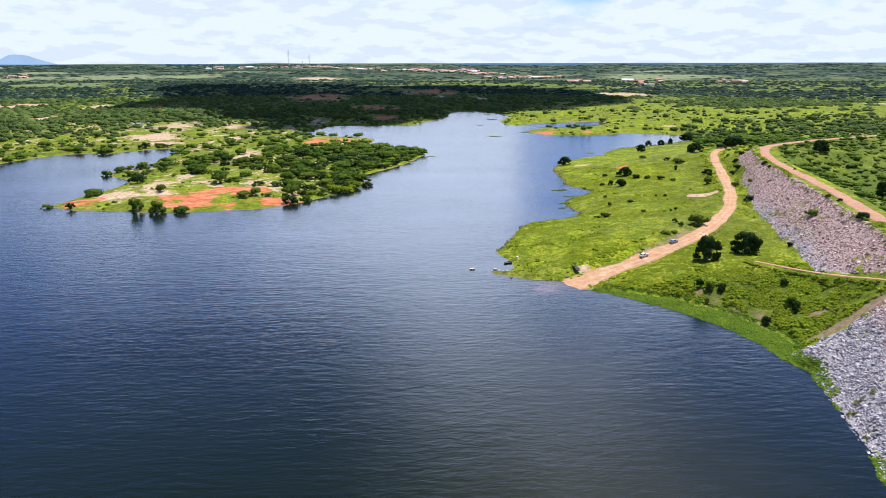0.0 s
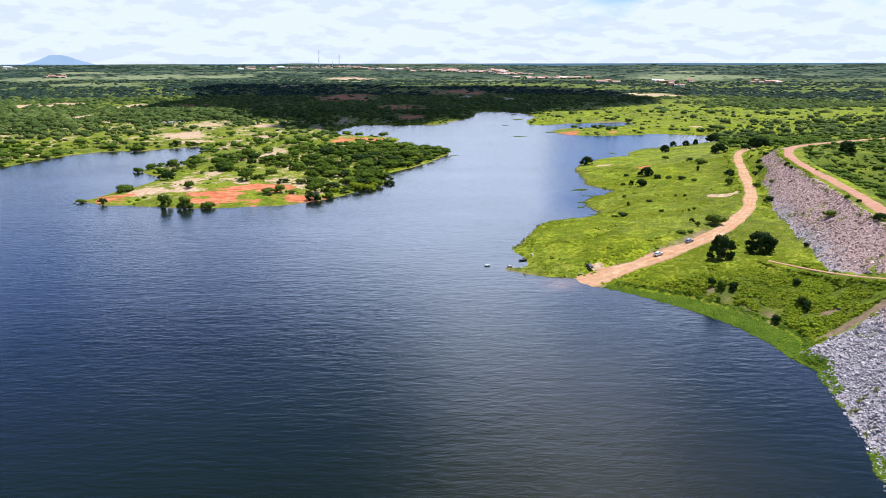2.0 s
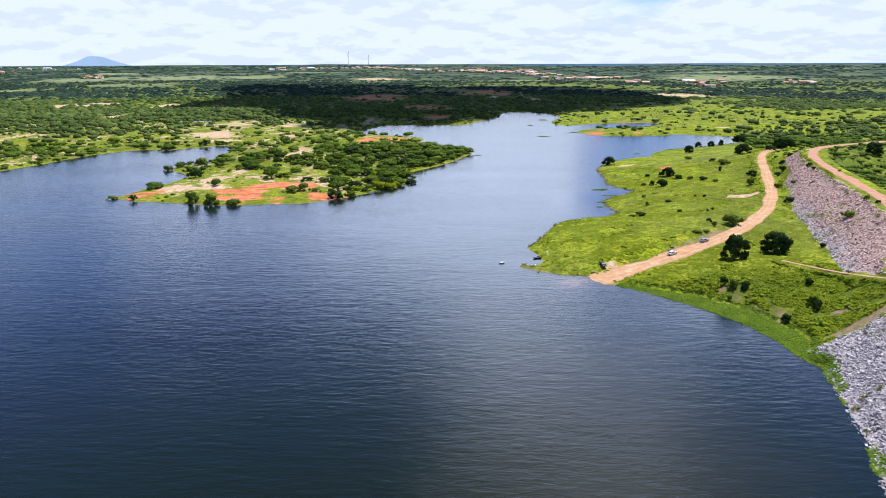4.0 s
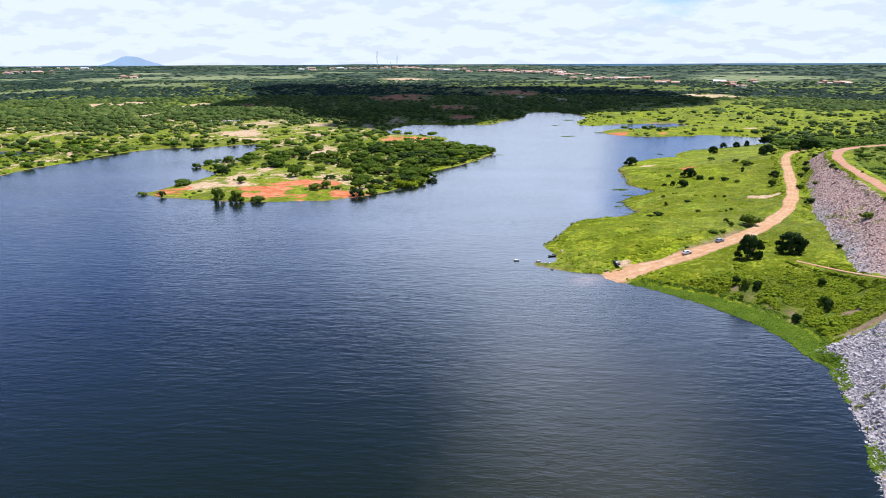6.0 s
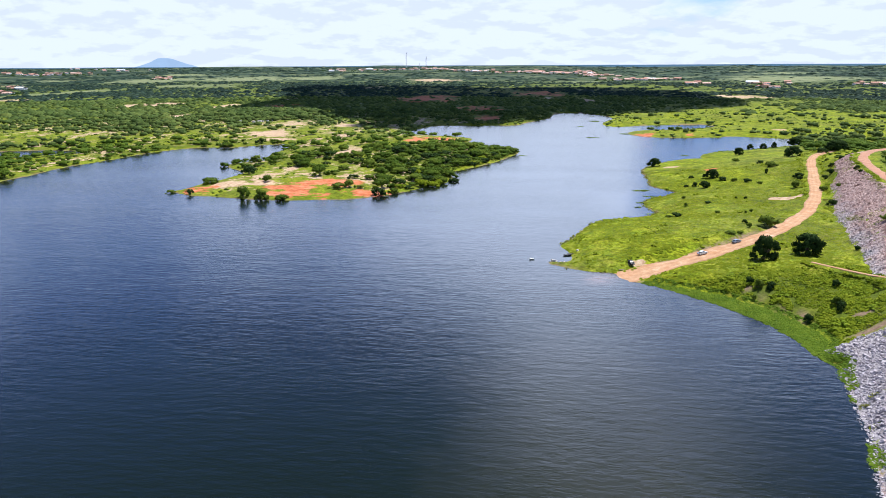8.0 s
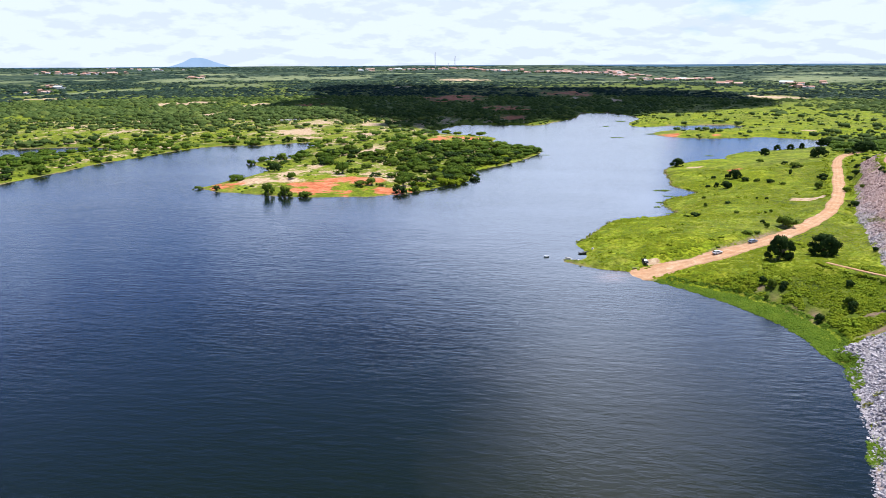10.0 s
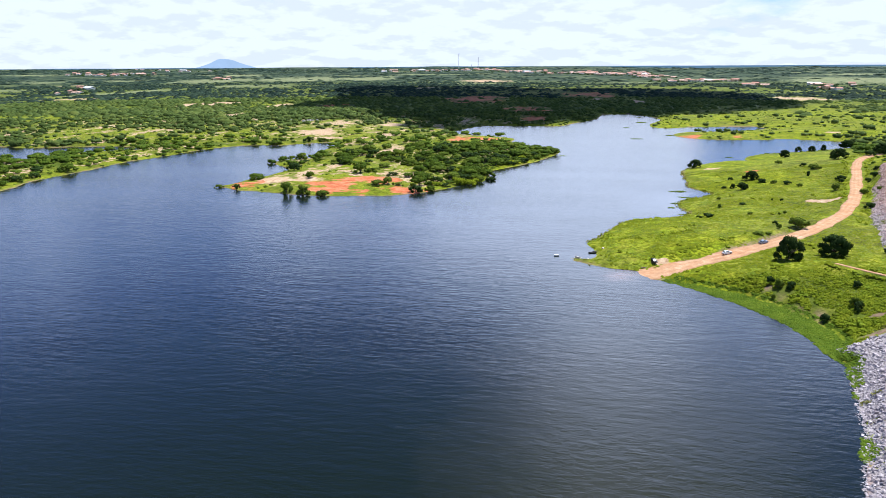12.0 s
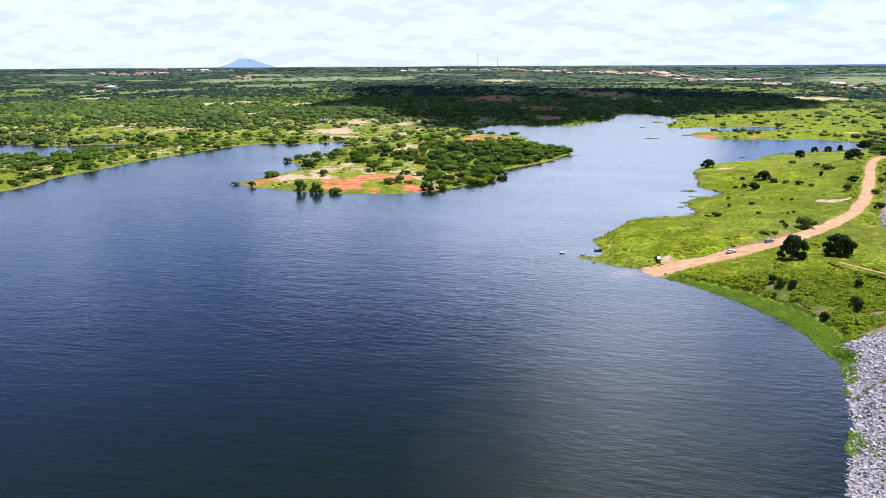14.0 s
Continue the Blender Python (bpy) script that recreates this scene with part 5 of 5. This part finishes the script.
tr = g.uniform(3.0, 7.0, len(tx))
strew("trees", [dome_shape(720 + k, 6, 3) for k in range(4)], tx, ty, lie(tx, ty)[0] - 0.3, tr, tr * g.uniform(0.7, 1.1, len(tx)), M_TREE, 18, "dark shade trees among the houses of the town", "trees", True)
M_STEEL = plain("painted_steel", (0.42, 0.40, 0.40), 0.5, 0.3, 0.2, 0.2, 0.4)


def make_mast(x, y, tall, half):
    """A three-legged lattice mast."""
    ob = tagged(new("radio_mast"), "thin grey steel lattice radio mast", "mast", "masts over the town")
    ob.matrix_basis = pose(x, y, float(height_at(x, y)[0]) - 0.5)
    feet = [(half * math.cos(a), half * math.sin(a)) for a in (0.3, 2.394, 4.489)]
    for fx, fy in feet:
        part("leg", *limb((fx, fy, 0), (fx * 0.3, fy * 0.3, tall), 0.45, 0.3, 5), M_STEEL, ob)
    bits = []
    n = int(tall / 7)
    for k in range(n):
        f0, f1 = 1 - 0.7 * k / n, 1 - 0.7 * (k + 1) / n
        for i in range(3):
            (ax0, ay0), (bx0, by0) = feet[i], feet[(i + 1) % 3]
            bits.append(limb((ax0 * f0, ay0 * f0, tall * k / n), (bx0 * f1, by0 * f1, tall * (k + 1) / n), 0.2, 0.2, 4))
    part("bracing", *join(bits), M_STEEL, ob)
    return ob


make_mast(-602, 4169, 92, 1.8)
make_mast(-484, 4184, 70, 1.8)
make_mast(-525, 4179, 30, 1.2)

# a fair-weather cumulus overhead, whose shade lies on the far hills
SHADE = [(-640, 1900), (-520, 1500), (-410, 1240), (-460, 1120), (-400, 1050), (-330, 1060), (-170, 790), (-110, 700), (-40, 740), (70, 900), (170, 960), (300, 1010), (420, 1130), (440, 1400), (440, 1800), (200, 1900), (-100, 1850), (-300, 2000)]
BASE = 1600.0
ck = Mat("cloud_white", 1.0, 0, 0.0)
ck.colour(ck.ramp(ck.noise(0.01, 5), (0.3, lin(0.82, 0.83, 0.85)), (0.7, lin(0.95, 0.95, 0.95))))
ck.thin(lin(0.9, 0.92, 0.95), 0.15)
g = np.random.default_rng(21)
cx, cy = g.uniform(-660, 420, 900), g.uniform(740, 2010, 900)
ring = rounded(SHADE, 2)
edge = off_line(cx, cy, ring, True)[0] * np.where(inside(cx, cy, ring), 1, -1)
on = edge > 8
cx, cy, edge = cx[on], cy[on], edge[on]
cr = np.clip(edge * 0.75, 30, 95) * g.uniform(0.8, 1.15, len(cx))
shift = BASE / math.tan(SUN_HEIGHT)
sphere = bmesh.new()
bmesh.ops.create_icosphere(sphere, subdivisions=2, radius=1)
sv, sf = np.array([tuple(w.co) for w in sphere.verts]), np.array([[w.index for w in f.verts] for f in sphere.faces])
sphere.free()
puffs_shapes = []
for k in range(4):
    d0 = 1 + 0.22 * grain(sv[:, 0] * 3 + 7 * k, sv[:, 1] * 3 + 2 * sv[:, 2], 1.1, 90 + k, 3)
    w = sv * d0[:, None]
    w[:, 2] = np.where(w[:, 2] < -0.25, -0.25 + 0.2 * (w[:, 2] + 0.25), w[:, 2])
    puffs_shapes.append((w, sf))
cloud = strew("cloud", puffs_shapes, cx + shift * math.sin(SUN_AZIMUTH), cy + shift * math.cos(SUN_AZIMUTH), BASE + 20 * g.uniform(-1, 1, len(cx)), cr, cr * 0.8, ck.m, 22,
              "white flat-based fair-weather cumulus cloud", "cloud", True)

# ---- riprap of the dam ----
def stone_shape(seed):
    """A broken quarry stone, flattish and angular, radius about 1."""
    g = np.random.default_rng(seed)
    t = np.arange(5) * 1.2566
    v = [np.stack([np.cos(t + 0.2), np.sin(t + 0.2), np.full(5, -0.55)], 1), np.stack([0.8 * np.cos(t + 0.7), 0.8 * np.sin(t + 0.7), np.full(5, 0.42)], 1)]
    v = np.vstack(v) * (1 + 0.28 * g.uniform(-1, 1, (10, 1))) + 0.12 * g.normal(size=(10, 3))
    v[:, 1] *= g.uniform(0.42, 0.85)
    f = []
    for i in range(5):
        j = (i + 1) % 5
        f += [(i, j, 5 + i), (j, 5 + j, 5 + i)]
    f += [(5, 6, 7), (5, 7, 8), (5, 8, 9), (0, 2, 1), (0, 3, 2), (0, 4, 3)]
    return v, np.array(f)


sk = Mat("quarry_stone", 0.85, 0, 0.3)
tint = sk.ramp(sk.each(True), (0.0, lin(0.19, 0.165, 0.178)), (0.35, lin(0.32, 0.282, 0.298)), (0.7, lin(0.385, 0.343, 0.355)), (0.95, lin(0.46, 0.415, 0.424)))
rust = sk.ramp(sk.each(True), (0.0, lin(0.26, 0.150, 0.125)), (0.5, lin(0.46, 0.295, 0.250)), (1.0, lin(0.62, 0.46, 0.41)))
weathered = sk.t.nodes.new("ShaderNodeSeparateXYZ")
sk.t.links.new(sk.pos, weathered.inputs[0])
reach = sk.math("ADD", sk.math("MULTIPLY", weathered.outputs["Z"], 0.075), sk.math("MULTIPLY", sk.noise(0.12, 4), 0.9))
sk.colour(sk.mix(0.45, sk.mix(sk.ramp(sk.math("SUBTRACT", reach, 0.75), (0.30, 0.0), (0.75, 0.9)), tint, rust), sk.ramp(sk.noise(3.0, 6, 0.7), (0.3, 0.55), (0.7, 1.3)), "MULTIPLY"))
sk.bump(sk.noise(4.0, 6, 0.7), 0.6, 0.12)
M_STONE = sk.m

sk = Mat("quarry_stone_single", 0.85, 0, 0.3)
tint = sk.ramp(sk.each(False), (0.0, lin(0.19, 0.165, 0.178)), (0.35, lin(0.32, 0.282, 0.298)), (0.7, lin(0.385, 0.343, 0.355)), (0.95, lin(0.46, 0.415, 0.424)))
sk.colour(sk.mix(0.45, tint, sk.ramp(sk.noise(3.0, 6, 0.7), (0.3, 0.55), (0.7, 1.3)), "MULTIPLY"))
sk.bump(sk.noise(4.0, 6, 0.7), 0.6, 0.12)
M_STONE_ONE = sk.m

STONES = [stone_shape(900 + k) for k in range(8)]
g = np.random.default_rng(31)


def on_face(n, y0, y1):
    y = g.uniform(y0, y1, n)
    x = np.interp(y, [c[1] for c in CREST], [c[0] for c in CREST]) - g.uniform(3, 54, n)
    z, d, dc, side, face = lie(x, y)
    stony = stony_ground(x, y, z, d, dc, side, face, 1.2) & (d > -1.5)
    weedy = grain(x, y, 7, 35, 3) > 0.58 - 0.55 * ((dc < 7.5 + 2 * grain(x, y, 12, 37, 2)) & (y > 165))
    return x, y, z, stony & ~weedy, face & (side < 0) & weedy & (dc > 6) & (d > 0)


xl, yl, zl, okl, wl = on_face(25000, 84, 172)
xu, yu, zu, oku, wu = on_face(30000, 165, 404)
x, y, z = np.r_[xl[okl], xu[oku]], np.r_[yl[okl], yu[oku]], np.r_[zl[okl], zu[oku]]
r = np.clip(g.lognormal(-1.17, 0.38, len(x)), 0.18, 1.0)
riprap = tagged(new("riprap"), "sloping bank of loose grey broken stone facing the dam", "stone bank", kind="structure")
near = np.nonzero((y > 92) & (y < 128))[0]
near = near[np.argsort(-r[near])][:290]
single = np.zeros(len(x), bool)
single[near] = True
bulk = strew("stones", STONES, x[~single], y[~single], z[~single] + 0.1, r[~single], 0.62 * r[~single], M_STONE, 32, "", "", False, 0.35)
bulk.parent = riprap
for key in ("category", "label"):
    if key in bulk:
        del bulk[key]
stone_meshes = [mesh_of("stone", v, f, M_STONE_ONE) for v, f in STONES]
for i in near:
    s = new("stone", stone_meshes[int(i) % 8])
    s.parent = riprap
    s.matrix_basis = Matrix.LocRotScale((x[i], y[i], z[i] + 0.1), Euler((g.normal() * 0.3, g.normal() * 0.3, g.uniform(0, 6.28))), (r[i], r[i], 0.66 * r[i]))
xw, yw, zw = np.r_[xl[wl], xu[wu]], np.r_[yl[wl], yu[wu]], np.r_[zl[wl], zu[wu]]
s = g.uniform(0.25, 0.6, len(xw))
M_STRAW = leafy("straw_weed", (0.10, 0.10, 0.02), (0.17, 0.17, 0.035), (0.27, 0.25, 0.07), True, 0.4, 0.8)
strew("weeds", tufts, xw, yw, zw, s, 0.8 * s, M_STRAW, 36, "tufts of yellow-green weed growing among the stones", "weeds")

# ---- vehicles ----
def paint(name, colour, rough=0.3):
    k = Mat(name, rough, 0.0, 0.5)
    k.b.inputs["Coat Weight"].default_value = 0.6
    k.colour(k.ramp(k.noise(1.2, 5), (0.3, lin(*[c * 0.85 for c in colour])), (0.7, lin(*colour))))
    return k.m


M_TYRE = plain("tyre_rubber", (0.02, 0.02, 0.02), 0.85, 0, 6.0, 0.2, 0.3)
M_RIM = plain("alloy_rim", (0.5, 0.5, 0.52), 0.35, 0.8, 6.0, 0.1)
M_WINDOW = plain("tinted_glass", (0.012, 0.015, 0.018), 0.2, 0, 2.0, 0.1, 0.4)
M_LAMP = plain("lamp_glass", (0.75, 0.75, 0.72), 0.1, 0, 5.0, 0.05, 0.7)
M_TAIL = plain("tail_lamp", (0.35, 0.02, 0.02), 0.15, 0, 5.0, 0.05, 0.7)
M_TRIM = plain("black_trim", (0.03, 0.03, 0.03), 0.6, 0, 5.0, 0.2)


def sides(profile, w0, w1, zlow, zhigh):
    """A shell from a side profile (x, z), narrowing from half width w0 at zlow to w1 at zhigh, with rounded shoulders."""
    p = np.array(profile, float)
    n = len(p)
    wid = w0 + (w1 - w0) * np.clip((p[:, 1] - zlow) / (zhigh - zlow), 0, 1)
    mid = p.mean(0)
    inner = p + (mid - p) * 0.05
    v = np.vstack([np.column_stack([p[:, 0], -wid * 0.94, p[:, 1]]), np.column_stack([inner[:, 0], -wid, inner[:, 1]]),
                   np.column_stack([inner[:, 0], wid, inner[:, 1]]), np.column_stack([p[:, 0], wid * 0.94, p[:, 1]])])
    bm = bmesh.new()
    vs = [bm.verts.new(c) for c in v]
    for i in range(n):
        j = (i + 1) % n
        bm.faces.new((vs[i], vs[j], vs[3 * n + j], vs[3 * n + i]))
        bm.faces.new((vs[j], vs[i], vs[n + i], vs[n + j]))
        bm.faces.new((vs[3 * n + i], vs[3 * n + j], vs[2 * n + j], vs[2 * n + i]))
    bm.faces.new([vs[n + i] for i in range(n)][::-1])
    bm.faces.new([vs[2 * n + i] for i in range(n)])
    bmesh.ops.recalc_face_normals(bm, faces=bm.faces[:])
    return bm


def bpart(name, bm, material, parent, label=""):
    me = bpy.data.meshes.new(name)
    bm.to_mesh(me)
    bm.free()
    me.materials.append(material)
    ob = new(name, me)
    ob.parent = parent
    return tagged(ob, label)


def drum(radius, width, seg=18, hollow=0.0):
    """A wheel-like drum lying across y, with chamfered edges."""
    t = np.arange(seg) * 6.28318 / seg
    rings = [(hollow, -width / 2), (radius * 0.9, -width / 2), (radius, -width / 3), (radius, width / 3), (radius * 0.9, width / 2), (hollow, width / 2)]
    v = np.vstack([np.stack([r * np.cos(t), np.full(seg, w), r * np.sin(t)], 1) for r, w in rings])
    q = np.arange(len(rings) * seg).reshape(len(rings), seg)
    nxt = np.roll(q, -1, 1)
    return v, np.stack([q[:-1], q[1:], nxt[1:], nxt[:-1]], -1).reshape(-1, 4)


def make_car(colour, label, pickup=False):
    car = tagged(new("pickup_truck" if pickup else "car"), label, "pickup truck" if pickup else "car", "parked vehicles")
    L = 2.45 if pickup else 2.05
    z1 = 1.02 if pickup else 0.92
    low = [(-L, 0.42), (-L + 0.05, 0.30), (-1.75, 0.22), (1.7, 0.22), (L - 0.05, 0.30), (L, 0.48), (L - 0.06, 0.72), (L - 0.35, z1 - 0.10), (0.95, z1), (-L + 0.12, z1 + 0.02), (-L, z1 - 0.14)]
    body = bpart("body", sides(low, 0.86, 0.80, 0.6, z1), colour, car)
    if pickup:
        top = [(-0.45, z1), (1.0, z1), (0.55, 1.62), (-0.32, 1.66)]
    else:
        top = [(-1.72, z1), (0.98, z1), (0.30, 1.40), (-0.2, 1.45), (-0.95, 1.42)]
    bpart("cabin", sides(top, 0.76, 0.58, z1, 1.5), colour, car)
    (bx, _), (fx, _) = top[0], top[1]
    tip, heel = top[2], top[-1]
    glass = [((fx - 0.10, tip[0] + 0.02), "windscreen"), ((bx + 0.08, heel[0] - 0.02), "rear_window")]
    for (x0, x1), name in glass:
        s = 1 if name == "windscreen" else -1
        v = np.array([(x0 + s * 0.06, -0.68, z1 + 0.07), (x0 + s * 0.06, 0.68, z1 + 0.07), (x1 + s * 0.07, 0.54, tip[1] - 0.06), (x1 + s * 0.07, -0.54, tip[1] - 0.06)])
        v = np.vstack([v, v - np.array([s * 0.05, 0, 0.02])])
        part(name, v, np.array([(0, 1, 2, 3), (7, 6, 5, 4), (0, 4, 5, 1), (1, 5, 6, 2), (2, 6, 7, 3), (3, 7, 4, 0)]), M_WINDOW, car)
    for s in (-1, 1):
        lo, hi = (bx + 0.22, heel[0] + 0.06), (fx - 0.28, tip[0] - 0.02)
        midx = (lo[0] + hi[0]) / 2
        for a0, a1, b0, b1 in ((lo[0], midx - 0.04, lo[1], midx - 0.04), (midx + 0.04, hi[0], midx + 0.04, hi[1])):
            v = np.array([(a0, s * 0.77, z1 + 0.06), (a1, s * 0.77, z1 + 0.06), (b1, s * 0.635, 1.34), (b0, s * 0.635, 1.34)])
            v = np.vstack([v, v - np.array([0, s * 0.05, 0])])
            part("side_window", v, np.array([(0, 1, 2, 3), (7, 6, 5, 4), (0, 4, 5, 1), (1, 5, 6, 2), (2, 6, 7, 3), (3, 7, 4, 0)]), M_WINDOW, car)
        part("headlight", *box(L - 0.10, s * 0.60, 0.58, 0.16, 0.34, 0.15), M_LAMP, body)
        part("tail_light", *box(-L + 0.03, s * 0.64, 0.66, 0.10, 0.22, 0.2), M_TAIL, body)
        part("mirror", *box(fx - 0.35, s * 0.90, z1 + 0.02, 0.12, 0.18, 0.13), colour, body)
        for wx in (-1.28 if not pickup else -1.5, 1.28 if not pickup else 1.5):
            wheel = new("wheel")
            wheel.parent = car
            wheel.matrix_basis = pose(wx, s * 0.76, 0.32 if not pickup else 0.37)
            rad = 0.32 if not pickup else 0.37
            part("tyre", *drum(rad, 0.22, 18, rad * 0.55), M_TYRE, wheel)
            part("rim", *drum(rad * 0.6, 0.20, 12), M_RIM, wheel)
    part("bumper", *box(L - 0.02, 0, 0.30, 0.14, 1.5, 0.2), M_TRIM, body)
    part("bumper", *box(-L + 0.02, 0, 0.32, 0.14, 1.5, 0.2), M_TRIM, body)
    if pickup:
        part("cargo_bed", *join([box(-1.45, 0, z1 + 0.02, 1.8, 1.40, 0.03), box(-1.45, 0.74, z1, 1.9, 0.08, 0.2), box(-1.45, -0.74, z1, 1.9, 0.08, 0.2), box(-2.38, 0, z1, 0.08, 1.5, 0.2)]), M_TRIM, car)
    return car


def park(car, x, y, z, heading, pitch=0):
    car.matrix_basis = pose(x, y, z, 0, pitch, heading) @ Matrix.Scale(0.91, 4)      # small cars, 3.7 m long


park(make_car(paint("white_paint", (0.78, 0.78, 0.78)), "white saloon car parked on the edge of the earth road"), 79.6, 239.8, 4.55, 28, -5)
park(make_car(paint("grey_blue_paint", (0.22, 0.27, 0.36)), "grey-blue car parked on the edge of the earth road"), 95.2, 251.0, 6.35, 32, -5)
park(make_car(plain("black_paint", (0.010, 0.010, 0.012), 0.5, 0, 3.0, 0.2, 0.2), "black hatchback parked in grass beside the landing"), 52.8, 234.0, float(height_at(52.8, 234.0)[0]) + 0.02, -76)

# ---- boats, driftwood and boulders at the landing ----
def make_boat(long, beam, tall, hull_paint, inside_paint, label):
    """A small open rowing boat: hull with thickness, gunwale and thwarts."""
    ob = tagged(new("rowing_boat"), label, "boat", "boats at the landing")
    n = 11
    t = np.linspace(-1, 1, n)
    w = beam / 2 * np.clip(1 - np.abs(t) ** 2.6, 0.06, 1)
    sheer = tall * (1 + 0.35 * t * t)
    keel = 0.12 * tall + 0.35 * tall * np.abs(t) ** 3
    rows_ = []
    for yk, zk in ((-1, 1), (-0.8, 0.45), (0, 0), (0.8, 0.45), (1, 1)):
        rows_.append(np.column_stack([t * long / 2, yk * w, keel + (sheer - keel) * zk]))
    for yk, zk in ((0.9, 0.98), (0.7, 0.5), (0, 0.1), (-0.7, 0.5), (-0.9, 0.98)):
        rows_.append(np.column_stack([t * long / 2 * 0.97, yk * w, keel + (sheer - keel) * zk]))
    q = np.arange(10 * n).reshape(10, n)
    nxt = np.roll(q, -1, 0)
    part("hull", np.vstack(rows_), np.stack([q[:, :-1], q[:, 1:], nxt[:, 1:], nxt[:, :-1]], -1).reshape(-1, 4), hull_paint, ob, "", True)
    for k in (-0.45, 0.0, 0.45):
        part("thwart", *box(k * long / 2, 0, tall * 0.66, long * 0.09, beam * 0.82, 0.05), inside_paint, ob)
    return ob


M_WHITEWOOD = plain("white_boat_paint", (0.74, 0.74, 0.72), 0.5, 0, 3.0, 0.15)
M_DARKWOOD = plain("tarred_wood", (0.02, 0.02, 0.02), 0.6, 0, 3.0, 0.4)
M_OLDWOOD = plain("grey_driftwood", (0.20, 0.16, 0.12), 0.9, 0, 5.0, 0.35)
make_boat(2.1, 1.0, 0.5, M_WHITEWOOD, M_OLDWOOD, "small white rowing boat floating off the landing").matrix_basis = pose(17, 243.5, -0.12, 0, 0, 12)
make_boat(3.4, 1.1, 0.5, M_DARKWOOD, M_DARKWOOD, "dark tarred rowing boat moored in the shallows").matrix_basis = pose(31.2, 249.8, -0.10, 0, 0, 14)
make_boat(2.8, 1.0, 0.5, M_DARKWOOD, M_OLDWOOD, "dark old rowing boat moored beside another").matrix_basis = pose(32.6, 251.4, -0.08, 0, 0, 18)
M_PALEROCK = plain("pale_boulder", (0.52, 0.47, 0.42), 0.9, 0, 2.5, 0.3, 0.2)
for k, (bx, by, br) in enumerate(((25.2, 241.6, 1.1), (26.3, 241.0, 0.7), (29.0, 238.8, 0.75), (27.6, 239.2, 0.5), (35.4, 254.0, 0.8), (24.0, 241.2, 0.5))):
    v, f = stone_shape(950 + k)
    b = new("boulder", mesh_of("boulder", v, f, M_PALEROCK))
    b.matrix_basis = Matrix.LocRotScale((bx, by, max(float(height_at(bx, by)[0]), -0.1) + 0.3 * br), Euler((0.1, 0.15, k)), (br, br, 0.75 * br))
    tagged(b, "pale rounded boulder at the tip of the spit", "boulder", "boulders on the spit")
M_GREYROCK = plain("grey_boulder", (0.36, 0.34, 0.32), 0.9, 0, 1.2, 0.35, 0.2)
rock_rng = random.Random(9)
for k in range(16):
    v, f = stone_shape(970 + k)
    bx, by, br = -292 + rock_rng.gauss(0, 11), 797 + rock_rng.gauss(0, 13), rock_rng.uniform(1.0, 2.8)
    b = new("boulder", mesh_of("boulder", v, f, M_GREYROCK))
    b.matrix_basis = Matrix.LocRotScale((bx, by, float(height_at(bx, by)[0]) + 0.35 * br), Euler((0.1, 0.15, k)), (br, br, 0.75 * br))
    tagged(b, "grey weathered boulder lying in open meadow", "boulder", "boulders in the west meadow")
log_ob = new("driftwood_log", mesh_of("driftwood_log", *join([limb((-1.9, 0, 0), (1.9, 0.2, 0.1), 0.2, 0.13, 8), limb((0.6, 0.05, 0.05), (1.3, 0.9, 0.3), 0.1, 0.04, 6)]), M_OLDWOOD, True))
log_ob.matrix_basis = pose(49.6, 230.2, float(height_at(49.6, 230.2)[0]) + 0.12, 0, 0, 20)
tagged(log_ob, "grey driftwood log lying in grass by the landing", "log")

# floating weed in the bays and drowned bushes
g = np.random.default_rng(51)
RAFTS = [(85.6, 393.5, 5.0, 3.0), (88, 376, 4.0, 2.0), (79, 357, 2.2, 1.6), (76, 345, 2.0, 1.5), (80, 328, 3.5, 1.6), (92.6, 683, 6.5, 3.2), (93, 805, 3.4, 4.0), (118, 881, 6.0, 7.0),
         (124, 967, 4.0, 5.0), (150, 553, 3.5, 2.0), (20, 545, 3.0, 1.6), (-38, 417, 2.2, 1.4), (132, 722, 6.0, 5.0)]
xs, ys = [], []
for rx, ry, ra, rb in RAFTS:
    k = int(13 * ra * rb)
    a, q = g.uniform(0, 6.283, k), np.sqrt(g.uniform(0, 1, k))
    xs.append(rx + ra * q * np.cos(a))
    ys.append(ry + rb * q * np.sin(a))
x, y = np.concatenate(xs), np.concatenate(ys)
keep = grain(x, y, 3, 52, 2) > -0.25
x, y = x[keep], y[keep]
s = g.uniform(0.2, 0.55, len(x)) * (1 + y / 900)
strew("floating_weed", tufts, x, y, np.full(len(x), -0.04), s, 0.55 * s, M_REED, 53, "rafts of green floating weed on still water", "water weed")
